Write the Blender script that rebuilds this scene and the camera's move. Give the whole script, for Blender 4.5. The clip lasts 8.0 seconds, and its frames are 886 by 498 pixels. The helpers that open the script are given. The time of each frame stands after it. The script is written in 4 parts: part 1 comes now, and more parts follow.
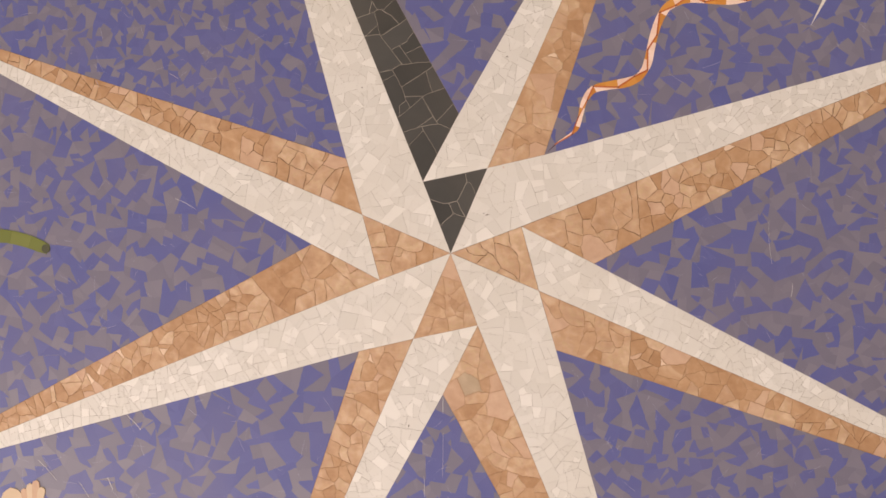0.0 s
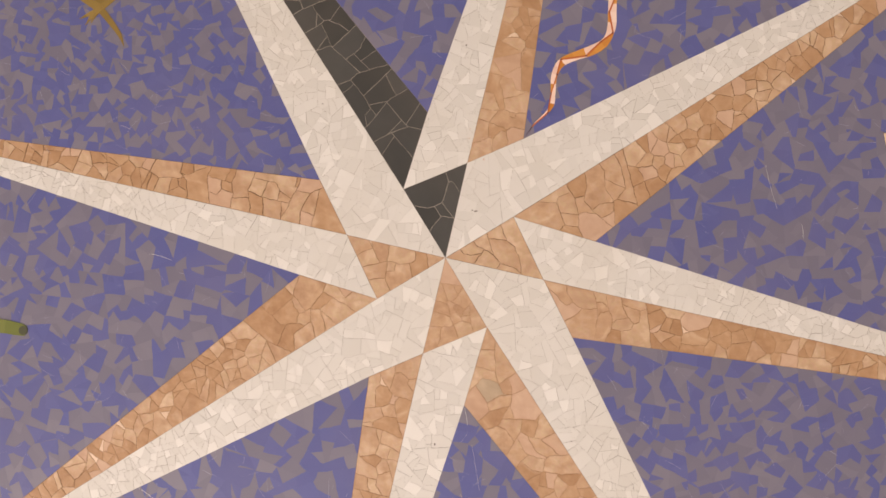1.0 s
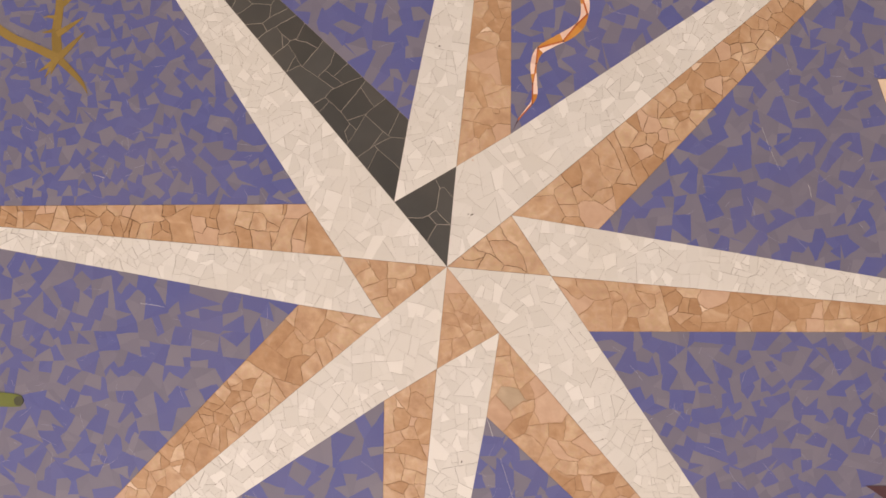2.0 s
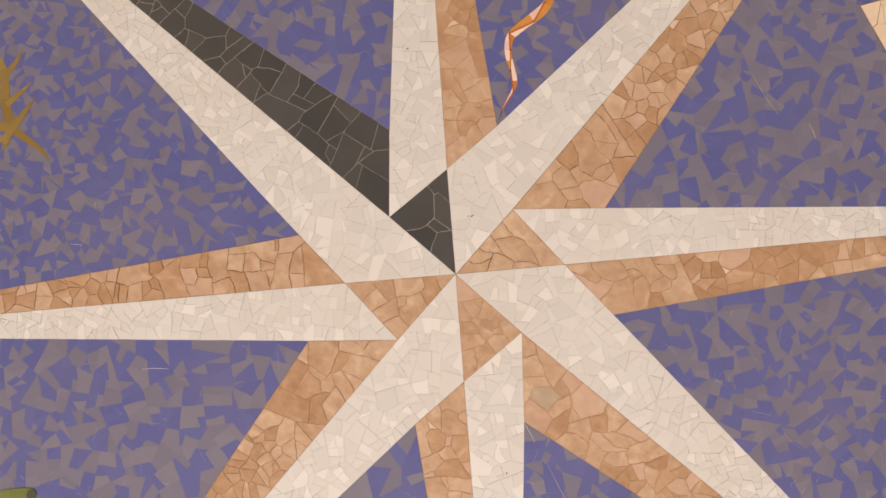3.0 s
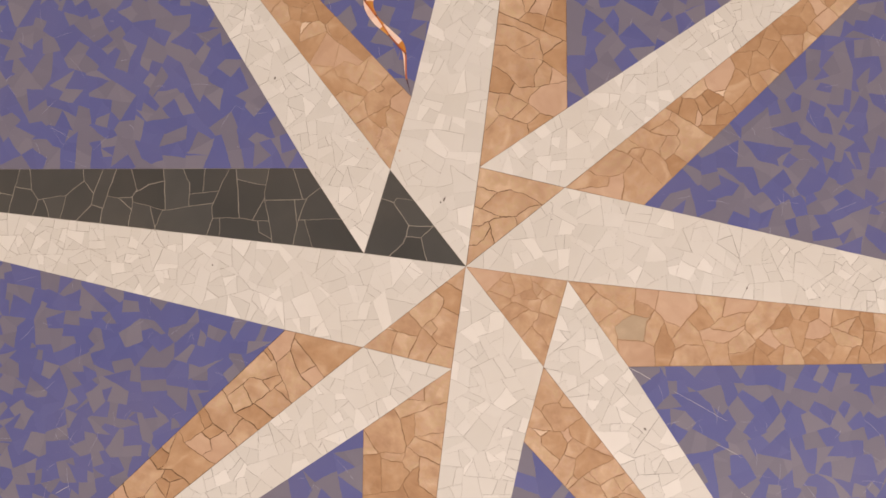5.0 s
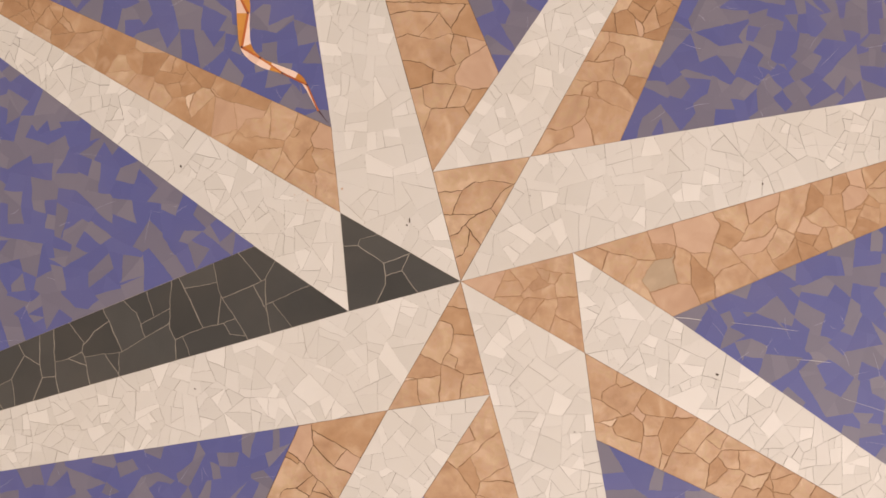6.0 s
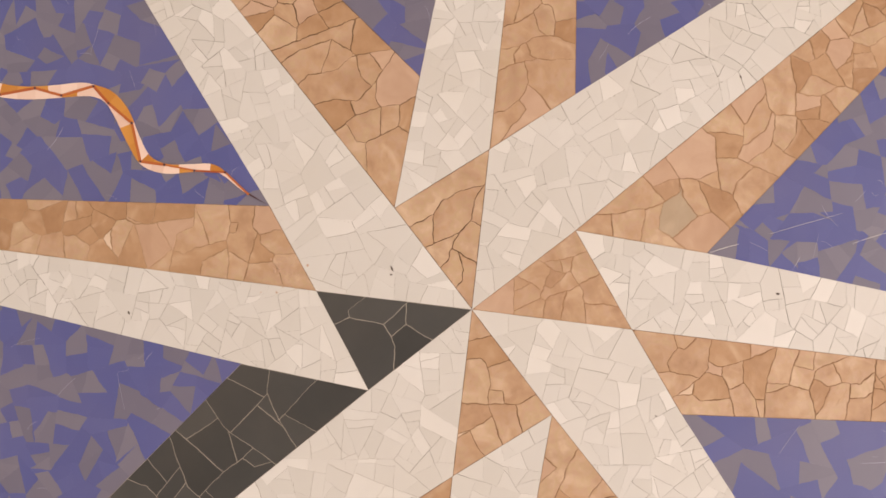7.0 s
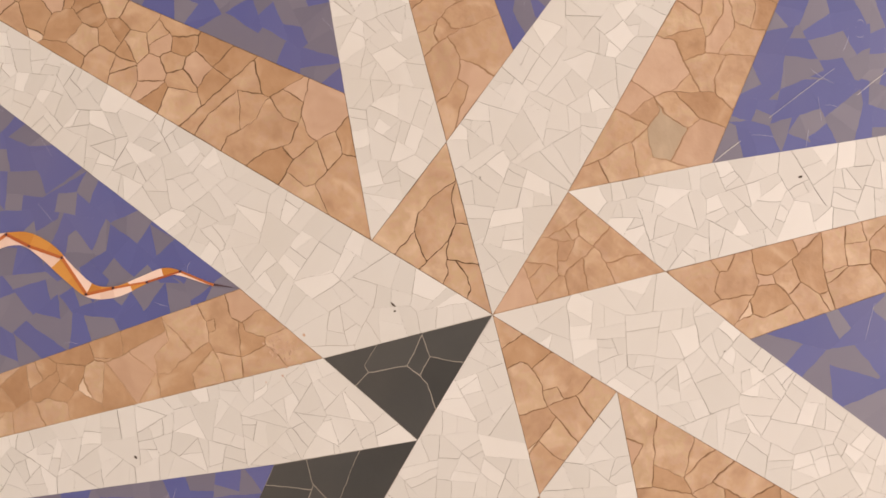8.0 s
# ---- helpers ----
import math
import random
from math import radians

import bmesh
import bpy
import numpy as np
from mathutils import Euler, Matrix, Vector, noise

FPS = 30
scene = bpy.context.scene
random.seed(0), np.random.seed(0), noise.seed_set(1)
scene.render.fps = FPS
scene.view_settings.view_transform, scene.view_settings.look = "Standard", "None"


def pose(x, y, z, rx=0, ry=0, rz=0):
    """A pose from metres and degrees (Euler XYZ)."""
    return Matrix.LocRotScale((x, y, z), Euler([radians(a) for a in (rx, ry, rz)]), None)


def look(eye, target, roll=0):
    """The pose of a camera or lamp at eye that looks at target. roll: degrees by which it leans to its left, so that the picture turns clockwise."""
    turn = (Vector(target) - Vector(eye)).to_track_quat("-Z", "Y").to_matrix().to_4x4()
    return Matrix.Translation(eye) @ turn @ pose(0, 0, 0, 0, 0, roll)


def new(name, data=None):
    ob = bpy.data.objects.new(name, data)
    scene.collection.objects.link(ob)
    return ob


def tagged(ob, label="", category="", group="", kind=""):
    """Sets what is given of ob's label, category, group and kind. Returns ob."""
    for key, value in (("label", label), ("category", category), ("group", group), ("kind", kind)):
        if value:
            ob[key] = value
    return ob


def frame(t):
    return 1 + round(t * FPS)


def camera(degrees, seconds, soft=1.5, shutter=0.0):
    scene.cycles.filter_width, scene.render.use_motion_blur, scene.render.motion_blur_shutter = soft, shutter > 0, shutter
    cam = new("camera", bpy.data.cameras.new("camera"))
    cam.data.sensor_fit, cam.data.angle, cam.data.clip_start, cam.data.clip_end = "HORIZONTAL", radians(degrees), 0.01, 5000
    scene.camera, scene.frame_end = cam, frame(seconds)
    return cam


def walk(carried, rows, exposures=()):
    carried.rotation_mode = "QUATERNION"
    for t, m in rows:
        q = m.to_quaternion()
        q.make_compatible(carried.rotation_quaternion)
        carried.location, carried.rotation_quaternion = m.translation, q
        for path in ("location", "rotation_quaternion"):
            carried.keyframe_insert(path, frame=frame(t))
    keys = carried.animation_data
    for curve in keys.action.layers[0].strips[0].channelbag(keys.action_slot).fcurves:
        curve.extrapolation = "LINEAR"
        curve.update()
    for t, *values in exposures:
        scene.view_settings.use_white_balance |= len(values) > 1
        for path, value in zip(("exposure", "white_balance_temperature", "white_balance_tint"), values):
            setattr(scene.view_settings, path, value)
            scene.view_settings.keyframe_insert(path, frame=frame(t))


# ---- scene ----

# the camera sinks towards the floor and turns clockwise as it goes
cam = camera(60.0, 8.0, soft=1.6)
ROWS = [
    (0.0, 0.306, 0.05, 3.442, -0.511, 5.652, 0.0),
    (0.5, 0.284, 0.052, 3.358, -0.9, 5.0, -5.787),
    (1.0, 0.258, 0.03, 3.284, -0.668, 4.509, -10.399),
    (1.5, 0.236, -0.009, 3.22, 0.062, 4.297, -14.206),
    (3.0, 0.117, 0.031, 3.024, 0.321, 2.623, -28.071),
    (3.5, 0.039, 0.036, 2.928, 0.874, 1.822, -35.299),
    (4.0, -0.038, 0.029, 2.838, 1.703, 0.943, -43.203),
    (4.5, -0.086, 0.033, 2.703, 2.421, 0.19, -51.718),
    (4.7, -0.089, 0.035, 2.654, 2.52, 0.103, -55.567),
    (5.8, -0.029, 0.02, 2.363, 2.72, 0.65, -78.67),
    (6.0, -0.006, 0.021, 2.293, 2.508, 0.787, -83.718),
    (6.5, 0.061, 0.03, 2.159, 1.983, 0.577, -95.521),
    (7.0, 0.09, 0.023, 2.036, 2.27, 0.811, -106.639),
    (7.5, 0.124, 0.031, 1.936, 2.123, 0.426, -117.406),
    (8.0, 0.143, 0.021, 1.833, 1.776, 0.428, -127.791),
]
EXPOSURES = [(0.0, 0.0, 7600, 16), (4.5, -0.02, 7600, 16), (8.0, 0.01, 7600, 16)]
walk(cam, [(t, pose(x, y, z, rx, ry, rz)) for t, x, y, z, rx, ry, rz in ROWS], EXPOSURES)

# ---- light: daylight lamps in one wall's wide openings, in an unseen, added hall ----
SUN_UP, SUN_ROUND = radians(48), radians(-144)
world = bpy.data.worlds.new("world")
scene.world = world
world.use_nodes = True
wn = world.node_tree
sky = wn.nodes.new("ShaderNodeTexSky")
sky.sky_type, sky.sun_disc, sky.sun_elevation, sky.sun_rotation = "NISHITA", False, SUN_UP, SUN_ROUND
wn.links.new(sky.outputs[0], wn.nodes["Background"].inputs[0])
wn.nodes["Background"].inputs[1].default_value = 0.1
WEST, EAST, SOUTH, NORTH, HIGH = -8.2, 6.0, -8.5, 8.5, 12.8
HALL = radians(54)  # the added hall stands askew to the star, its windows facing the brighter side
SILL, HEAD = 0.4, 12.5
BAYS = (-4.2, 0.0, 4.2)
# lamps added so that the floor is brighter and glossier towards the south-west
for y in BAYS:
    lamp = new("added_window_light", bpy.data.lights.new("added_window_light", "AREA"))
    lamp.data.shape, lamp.data.size, lamp.data.size_y = "RECTANGLE", 3.4, HEAD - SILL - 0.1
    lamp.data.energy, lamp.data.color = 470.0, (1.0, 0.948, 0.945)
    lamp.matrix_world = Matrix.Rotation(HALL, 4, "Z") @ look((WEST + 0.02, y, (SILL + HEAD) / 2), (0, y, (SILL + HEAD) / 2))


# ---- materials ----
def material(name, tones, rough, grain=25.0, cloud=6.0, spread=0.5, bump=0.15, spec=0.35, stain=None, stain_amount=0.0, islands=False, vein=0.0, cleft=0.0, bloom=0.0, own=1.0):
    """tones: (position, colour) stops that a piece's own random number picks from; clouds and grain wander round that tone."""
    m = bpy.data.materials.new(name)
    m.use_nodes = True
    nt = m.node_tree
    n, l = nt.nodes, nt.links
    bsdf = n["Principled BSDF"]
    info, co = n.new("ShaderNodeNewGeometry" if islands else "ShaderNodeObjectInfo"), n.new("ShaderNodeTexCoord")
    luck = info.outputs["Random Per Island" if islands else "Random"]
    shift = n.new("ShaderNodeVectorMath")
    shift.operation = "MULTIPLY_ADD"
    shift.inputs[1].default_value = (1, 1, 1)
    off = n.new("ShaderNodeCombineXYZ")
    far = n.new("ShaderNodeMath")
    far.operation = "MULTIPLY"
    far.inputs[1].default_value = 57.0
    l.new(luck, far.inputs[0])
    for k in range(3):
        l.new(far.outputs[0], off.inputs[k])
    l.new(co.outputs["Object"], shift.inputs[0])
    l.new(off.outputs[0], shift.inputs[2])
    big, fine = n.new("ShaderNodeTexNoise"), n.new("ShaderNodeTexNoise")
    for tex, scale, detail in ((big, cloud, 3.0), (fine, grain, 6.0)):
        tex.inputs["Scale"].default_value, tex.inputs["Detail"].default_value = scale, detail
        l.new(shift.outputs[0], tex.inputs["Vector"])
    # tone = own share of random + spread * (cloud - 0.5) + small grain
    a, b = n.new("ShaderNodeMath"), n.new("ShaderNodeMath")
    a.operation = b.operation = "MULTIPLY_ADD"
    a.inputs[1].default_value = spread
    l.new(big.outputs["Fac"], a.inputs[0])
    sub = n.new("ShaderNodeMath")
    sub.operation = "MULTIPLY_ADD"
    sub.inputs[1].default_value, sub.inputs[2].default_value = own, 0.5 * (1 - own) - 0.65 * spread
    l.new(luck, sub.inputs[0])
    l.new(sub.outputs[0], a.inputs[2])
    b.inputs[1].default_value = 0.3 * spread
    l.new(fine.outputs["Fac"], b.inputs[0])
    l.new(a.outputs[0], b.inputs[2])
    ramp = n.new("ShaderNodeValToRGB")
    while len(ramp.color_ramp.elements) < len(tones):
        ramp.color_ramp.elements.new(0.5)
    for e, (p, c) in zip(ramp.color_ramp.elements, tones):
        e.position, e.color = p, (*c, 1)
    l.new(b.outputs[0], ramp.inputs[0])
    colour = ramp.outputs[0]
    if stain:
        geo, dirt, edge, mix = n.new("ShaderNodeNewGeometry"), n.new("ShaderNodeTexNoise"), n.new("ShaderNodeMapRange"), n.new("ShaderNodeMix")
        dirt.inputs["Scale"].default_value, dirt.inputs["Detail"].default_value = 2.3, 5.0
        l.new(geo.outputs["Position"], dirt.inputs["Vector"])
        edge.inputs[1].default_value, edge.inputs[2].default_value = 0.42, 0.75
        edge.inputs[4].default_value = stain_amount
        l.new(dirt.outputs["Fac"], edge.inputs[0])
        mix.data_type = "RGBA"
        mix.inputs[7].default_value = (*stain, 1)
        l.new(edge.outputs[0], mix.inputs[0])
        l.new(colour, mix.inputs[6])
        colour = mix.outputs[2]
    if vein:
        streak, edge, mix, squeeze = n.new("ShaderNodeTexNoise"), n.new("ShaderNodeMapRange"), n.new("ShaderNodeMix"), n.new("ShaderNodeMapping")
        turn = n.new("ShaderNodeVectorRotate")
        turn.rotation_type = "Z_AXIS"
        l.new(shift.outputs[0], turn.inputs["Vector"])
        l.new(far.outputs[0], turn.inputs["Angle"])
        squeeze.inputs["Scale"].default_value = (9, 13, 12)
        l.new(turn.outputs[0], squeeze.inputs["Vector"])
        streak.inputs["Scale"].default_value, streak.inputs["Detail"].default_value, streak.inputs["Distortion"].default_value = 1.0, 2.5, 0.8
        l.new(squeeze.outputs[0], streak.inputs["Vector"])
        edge.inputs[1].default_value, edge.inputs[2].default_value = 0.5, 0.72
        edge.inputs[4].default_value = vein
        l.new(streak.outputs["Fac"], edge.inputs[0])
        mix.data_type, mix.blend_type = "RGBA", "MULTIPLY"
        mix.inputs[7].default_value = (0.62, 0.50, 0.42, 1)
        l.new(edge.outputs[0], mix.inputs[0])
        l.new(colour, mix.inputs[6])
        colour = mix.outputs[2]
        if bloom:
            # pale milky streaks that run with the darker ones
            edge, mix = n.new("ShaderNodeMapRange"), n.new("ShaderNodeMix")
            edge.inputs[1].default_value, edge.inputs[2].default_value = 0.44, 0.28
            edge.inputs[4].default_value = bloom
            l.new(streak.outputs["Fac"], edge.inputs[0])
            mix.data_type = "RGBA"
            mix.inputs[7].default_value = (0.70, 0.52, 0.37, 1)
            l.new(edge.outputs[0], mix.inputs[0])
            l.new(colour, mix.inputs[6])
            colour = mix.outputs[2]
    l.new(colour, bsdf.inputs["Base Color"])
    r = n.new("ShaderNodeMapRange")
    r.inputs[3].default_value, r.inputs[4].default_value = rough - 0.1, rough + 0.12
    l.new(fine.outputs["Fac"], r.inputs[0])
    l.new(r.outputs[0], bsdf.inputs["Roughness"])
    bsdf.inputs["Specular IOR Level"].default_value = spec
    bp = n.new("ShaderNodeBump")
    bp.inputs["Strength"].default_value, bp.inputs["Distance"].default_value = bump, 0.002
    l.new(fine.outputs["Fac"], bp.inputs["Height"])
    if cleft:
        rough_face = n.new("ShaderNodeBump")
        rough_face.inputs["Strength"].default_value, rough_face.inputs["Distance"].default_value = cleft, 0.012
        l.new(big.outputs["Fac"], rough_face.inputs["Height"])
        l.new(rough_face.outputs[0], bp.inputs["Normal"])
    l.new(bp.outputs[0], bsdf.inputs["Normal"])
    return m


WHITE = material("white_marble", [(0.0, (0.601, 0.582, 0.545)), (0.4, (0.634, 0.614, 0.578)), (0.80, (0.650, 0.631, 0.596)), (0.88, (0.700, 0.680, 0.646)), (1.0, (0.716, 0.696, 0.660))],
                 0.5, grain=60, cloud=14, spread=0.12, bump=0.08, stain=(0.55, 0.50, 0.42), stain_amount=0.25, spec=0.5)
TAN = material("tan_marble", [(0.0, (0.440, 0.265, 0.152)), (0.2, (0.482, 0.297, 0.178)), (0.4, (0.512, 0.328, 0.193)), (0.55, (0.525, 0.340, 0.226)), (0.70, (0.520, 0.358, 0.212)), (0.86, (0.550, 0.370, 0.250)), (1.0, (0.600, 0.426, 0.280))],
               0.5, grain=60, cloud=21, spread=1.7, own=0.6, bump=0.2, stain=(0.36, 0.20, 0.11), stain_amount=0.3, vein=0.34, cleft=0.45, bloom=0.36, spec=0.5)
UMBER = material("umber_marble", [(0.0, (0.380, 0.208, 0.104)), (0.5, (0.435, 0.251, 0.133)), (1.0, (0.480, 0.294, 0.166))],
                 0.5, grain=60, cloud=21, spread=1.5, own=0.7, bump=0.2, vein=0.32, cleft=0.45, bloom=0.34, spec=0.5)
ROSE = material("rose_marble", [(0.0, (0.512, 0.326, 0.215)), (1.0, (0.550, 0.365, 0.255))], 0.5, grain=45, cloud=22, spread=0.8, bump=0.25, vein=0.25, cleft=0.25, bloom=0.2, spec=0.5)
CHIP = material("pale_chip", [(0.0, (0.60, 0.43, 0.30)), (1.0, (0.72, 0.55, 0.41))], 0.5, grain=45, cloud=22, spread=0.8, bump=0.25, spec=0.5)
OLIVE = material("grey_olive_marble", [(0.0, (0.37, 0.275, 0.18)), (1.0, (0.44, 0.33, 0.225))], 0.5, grain=45, cloud=22, spread=0.8, bump=0.25, vein=0.25, cleft=0.25, bloom=0.2, spec=0.5)
BLACK = material("black_slate", [(0.0, (0.040, 0.0395, 0.037)), (0.6, (0.052, 0.0515, 0.049)), (1.0, (0.068, 0.067, 0.063))],
                 0.5, grain=90, cloud=10, spread=0.6, bump=0.15, stain=(0.10, 0.085, 0.07), stain_amount=0.45)
BLUE_TONES = [(0.0, (0.083, 0.095, 0.270)), (0.5, (0.089, 0.101, 0.284)), (1.0, (0.098, 0.110, 0.295))]
GREY_TONES = [(0.0, (0.141, 0.130, 0.186)), (0.5, (0.158, 0.146, 0.202)), (1.0, (0.182, 0.168, 0.218))]
BLUE, BLUE_FAR = (material("blue_tile", BLUE_TONES, 0.36, grain=40, cloud=9, spread=0.35, bump=0.1, stain=(0.155, 0.14, 0.25), stain_amount=0.45, spec=0.45, islands=i) for i in (False, True))
GREY, GREY_FAR = (material("grey_tile", GREY_TONES, 0.36, grain=40, cloud=9, spread=0.4, bump=0.1, stain=(0.16, 0.144, 0.19), stain_amount=0.35, spec=0.62, islands=i) for i in (False, True))
ORANGE = material("orange_glass", [(0.0, (0.52, 0.20, 0.035)), (1.0, (0.62, 0.28, 0.06))], 0.4, spread=0.7)
PINK = material("pale_pink_marble", [(0.0, (0.74, 0.52, 0.42)), (1.0, (0.84, 0.64, 0.54))], 0.45, spread=0.6)
RED = material("red_brown_glass", [(0.0, (0.40, 0.09, 0.025)), (1.0, (0.52, 0.15, 0.04))], 0.45, spread=0.6)
MAROON = material("maroon_marble", [(0.0, (0.05, 0.02, 0.03)), (1.0, (0.09, 0.035, 0.04))], 0.45, spread=0.6)
YELLOW = material("ochre_glass", [(0.0, (0.22, 0.142, 0.034)), (1.0, (0.29, 0.19, 0.05))], 0.45, spread=0.7)
GREEN = material("olive_green_glass", [(0.0, (0.12, 0.145, 0.03)), (1.0, (0.17, 0.19, 0.05))], 0.45, spread=0.7)
DARK_GREEN = material("dark_green_stone", [(0.0, (0.05, 0.055, 0.03)), (1.0, (0.09, 0.09, 0.05))], 0.5, spread=0.7)
BUFF = material("buff_marble", [(0.0, (0.66, 0.49, 0.34)), (1.0, (0.78, 0.62, 0.46))], 0.5, grain=45, cloud=12, spread=1.0, vein=0.2)
CREAM = material("cream_marble", [(0.0, (0.50, 0.37, 0.25)), (1.0, (0.62, 0.48, 0.34))], 0.5, spread=0.6)
GROUT_WARM = material("grey_brown_grout", [(0.0, (0.10, 0.078, 0.055)), (0.5, (0.23, 0.187, 0.138)), (1.0, (0.45, 0.39, 0.32))], 0.9, grain=130, cloud=3.5, spread=1.6, bump=0.4, spec=0.1)
GROUT_BROWN = material("brown_grout", [(0.0, (0.13, 0.074, 0.040)), (0.4, (0.25, 0.147, 0.081)), (0.8, (0.38, 0.23, 0.135)), (1.0, (0.52, 0.34, 0.21))], 0.9, grain=130, cloud=3.0, spread=1.6, bump=0.4, spec=0.1)
GROUT_RUST = material("rust_brown_grout", [(0.0, (0.20, 0.112, 0.06)), (1.0, (0.38, 0.225, 0.13))], 0.9, grain=130, cloud=3.0, spread=1.2, bump=0.4, spec=0.1)
GROUT_SANDY = material("sandy_grout", [(0.0, (0.18, 0.106, 0.06)), (0.4, (0.31, 0.19, 0.108)), (0.75, (0.48, 0.31, 0.19)), (1.0, (0.58, 0.40, 0.26))], 0.9, grain=130, cloud=3.0, spread=1.6, bump=0.4, spec=0.1)
GROUT_PALE = material("pale_grout", [(0.0, (0.22, 0.195, 0.163)), (1.0, (0.40, 0.362, 0.31))], 0.9, grain=130, cloud=14, spread=1.6, bump=0.4, spec=0.1)
GROUT_BLUE = material("violet_grey_grout", [(0.0, (0.13, 0.115, 0.20)), (1.0, (0.22, 0.20, 0.27))], 0.9, grain=130, cloud=14, spread=1.6, bump=0.4, spec=0.1)
LINT = material("pale_lint", [(0.0, (0.22, 0.22, 0.33)), (1.0, (0.44, 0.43, 0.52))], 0.6, spread=0.5)
STRAW = material("dry_straw", [(0.0, (0.52, 0.50, 0.47)), (1.0, (0.70, 0.68, 0.64))], 0.6, spread=0.5)
SPECK = material("dark_speck", [(0.0, (0.06, 0.045, 0.03)), (1.0, (0.14, 0.11, 0.08))], 0.9, spread=0.7)
PAVING = material("pale_concrete", [(0.0, (0.26, 0.25, 0.235)), (1.0, (0.36, 0.345, 0.32))], 0.9, grain=20, cloud=1.5, spread=1.5, bump=0.3, spec=0.2)

rng = random.Random(7)
TOP = 0.0        # the face of the mosaic
BED = -0.0008    # the grout between the pieces
DEEP = -0.03


# ---- flat shapes ----
def cross(a, b):
    return a[0] * b[1] - a[1] * b[0]


def area(poly):
    return 0.5 * sum(cross(p, q) for p, q in zip(poly, poly[1:] + poly[:1]))


def middle(poly):
    return Vector((sum(p[0] for p in poly) / len(poly), sum(p[1] for p in poly) / len(poly)))


def cut(poly, n, d):
    """What is left of poly where n . p <= d."""
    out = []
    for p, q in zip(poly, poly[1:] + poly[:1]):
        a, b = n[0] * p[0] + n[1] * p[1] - d, n[0] * q[0] + n[1] * q[1] - d
        if a <= 0:
            out.append(p)
        if (a < 0 < b) or (b < 0 < a):
            s = a / (a - b)
            out.append(Vector((p[0] + s * (q[0] - p[0]), p[1] + s * (q[1] - p[1]))))
    clean = [p for k, p in enumerate(out) if (p - out[k - 1]).length > 1e-5]
    return clean


def inside(p, poly, slack=0.0):
    for a, b in zip(poly, poly[1:] + poly[:1]):
        e = b - a
        if cross(e, p - a) < -slack * e.length:
            return False
    return True


def scatter(poly, size, vary, reach=4.0):
    """Sites strewn over a counter-clockwise shape, about size apart, uneven by vary."""
    xs, ys = [p[0] for p in poly], [p[1] for p in poly]
    box = (max(min(xs), -reach), min(max(xs), reach), max(min(ys), -reach), min(max(ys), reach))
    grid, sites = {}, []
    tries = int(14 * (box[1] - box[0]) * (box[3] - box[2]) / size ** 2) + 60
    for _ in range(tries):
        p = Vector((rng.uniform(box[0], box[1]), rng.uniform(box[2], box[3])))
        if not inside(p, poly, 0.25 * size):
            continue
        r = size * rng.uniform(1 - vary, 1 + vary)
        gx, gy = int(p[0] // (2 * size)), int(p[1] // (2 * size))
        near = [s for i in (-1, 0, 1) for j in (-1, 0, 1) for s in grid.get((gx + i, gy + j), ())]
        if all((p - q).length > 0.5 * (r + rq) for q, rq in near):
            grid.setdefault((gx, gy), []).append((p, r))
            sites.append(p)
    return sites


def shatter(poly, sites, size, split=0.0):
    """The pieces of poly round the sites, some of them broken once more."""
    grid = {}
    for p in sites:
        grid.setdefault((int(p[0] // (2 * size)), int(p[1] // (2 * size))), []).append(p)
    cells = []
    for p in sites:
        gx, gy = int(p[0] // (2 * size)), int(p[1] // (2 * size))
        near = [q for i in (-2, -1, 0, 1, 2) for j in (-2, -1, 0, 1, 2) for q in grid.get((gx + i, gy + j), ()) if q is not p]
        near.sort(key=lambda q: (q - p).length_squared)
        piece = list(poly)
        for q in near[:26]:
            n = q - p
            piece = cut(piece, n, n.dot((p + q) / 2))
            if len(piece) < 3:
                break
        if len(piece) < 3 or abs(area(piece)) < 2e-5:
            continue
        if rng.random() < split and abs(area(piece)) > 0.35 * size ** 2:
            a = rng.uniform(0, math.pi)
            n = Vector((math.cos(a), math.sin(a)))
            d = n.dot(middle(piece)) + rng.uniform(-0.16, 0.16) * size
            for half in (cut(piece, n, d), cut(piece, -n, -d)):
                if len(half) >= 3 and abs(area(half)) > 3e-5:
                    cells.append(half)
        else:
            cells.append(piece)
    return cells


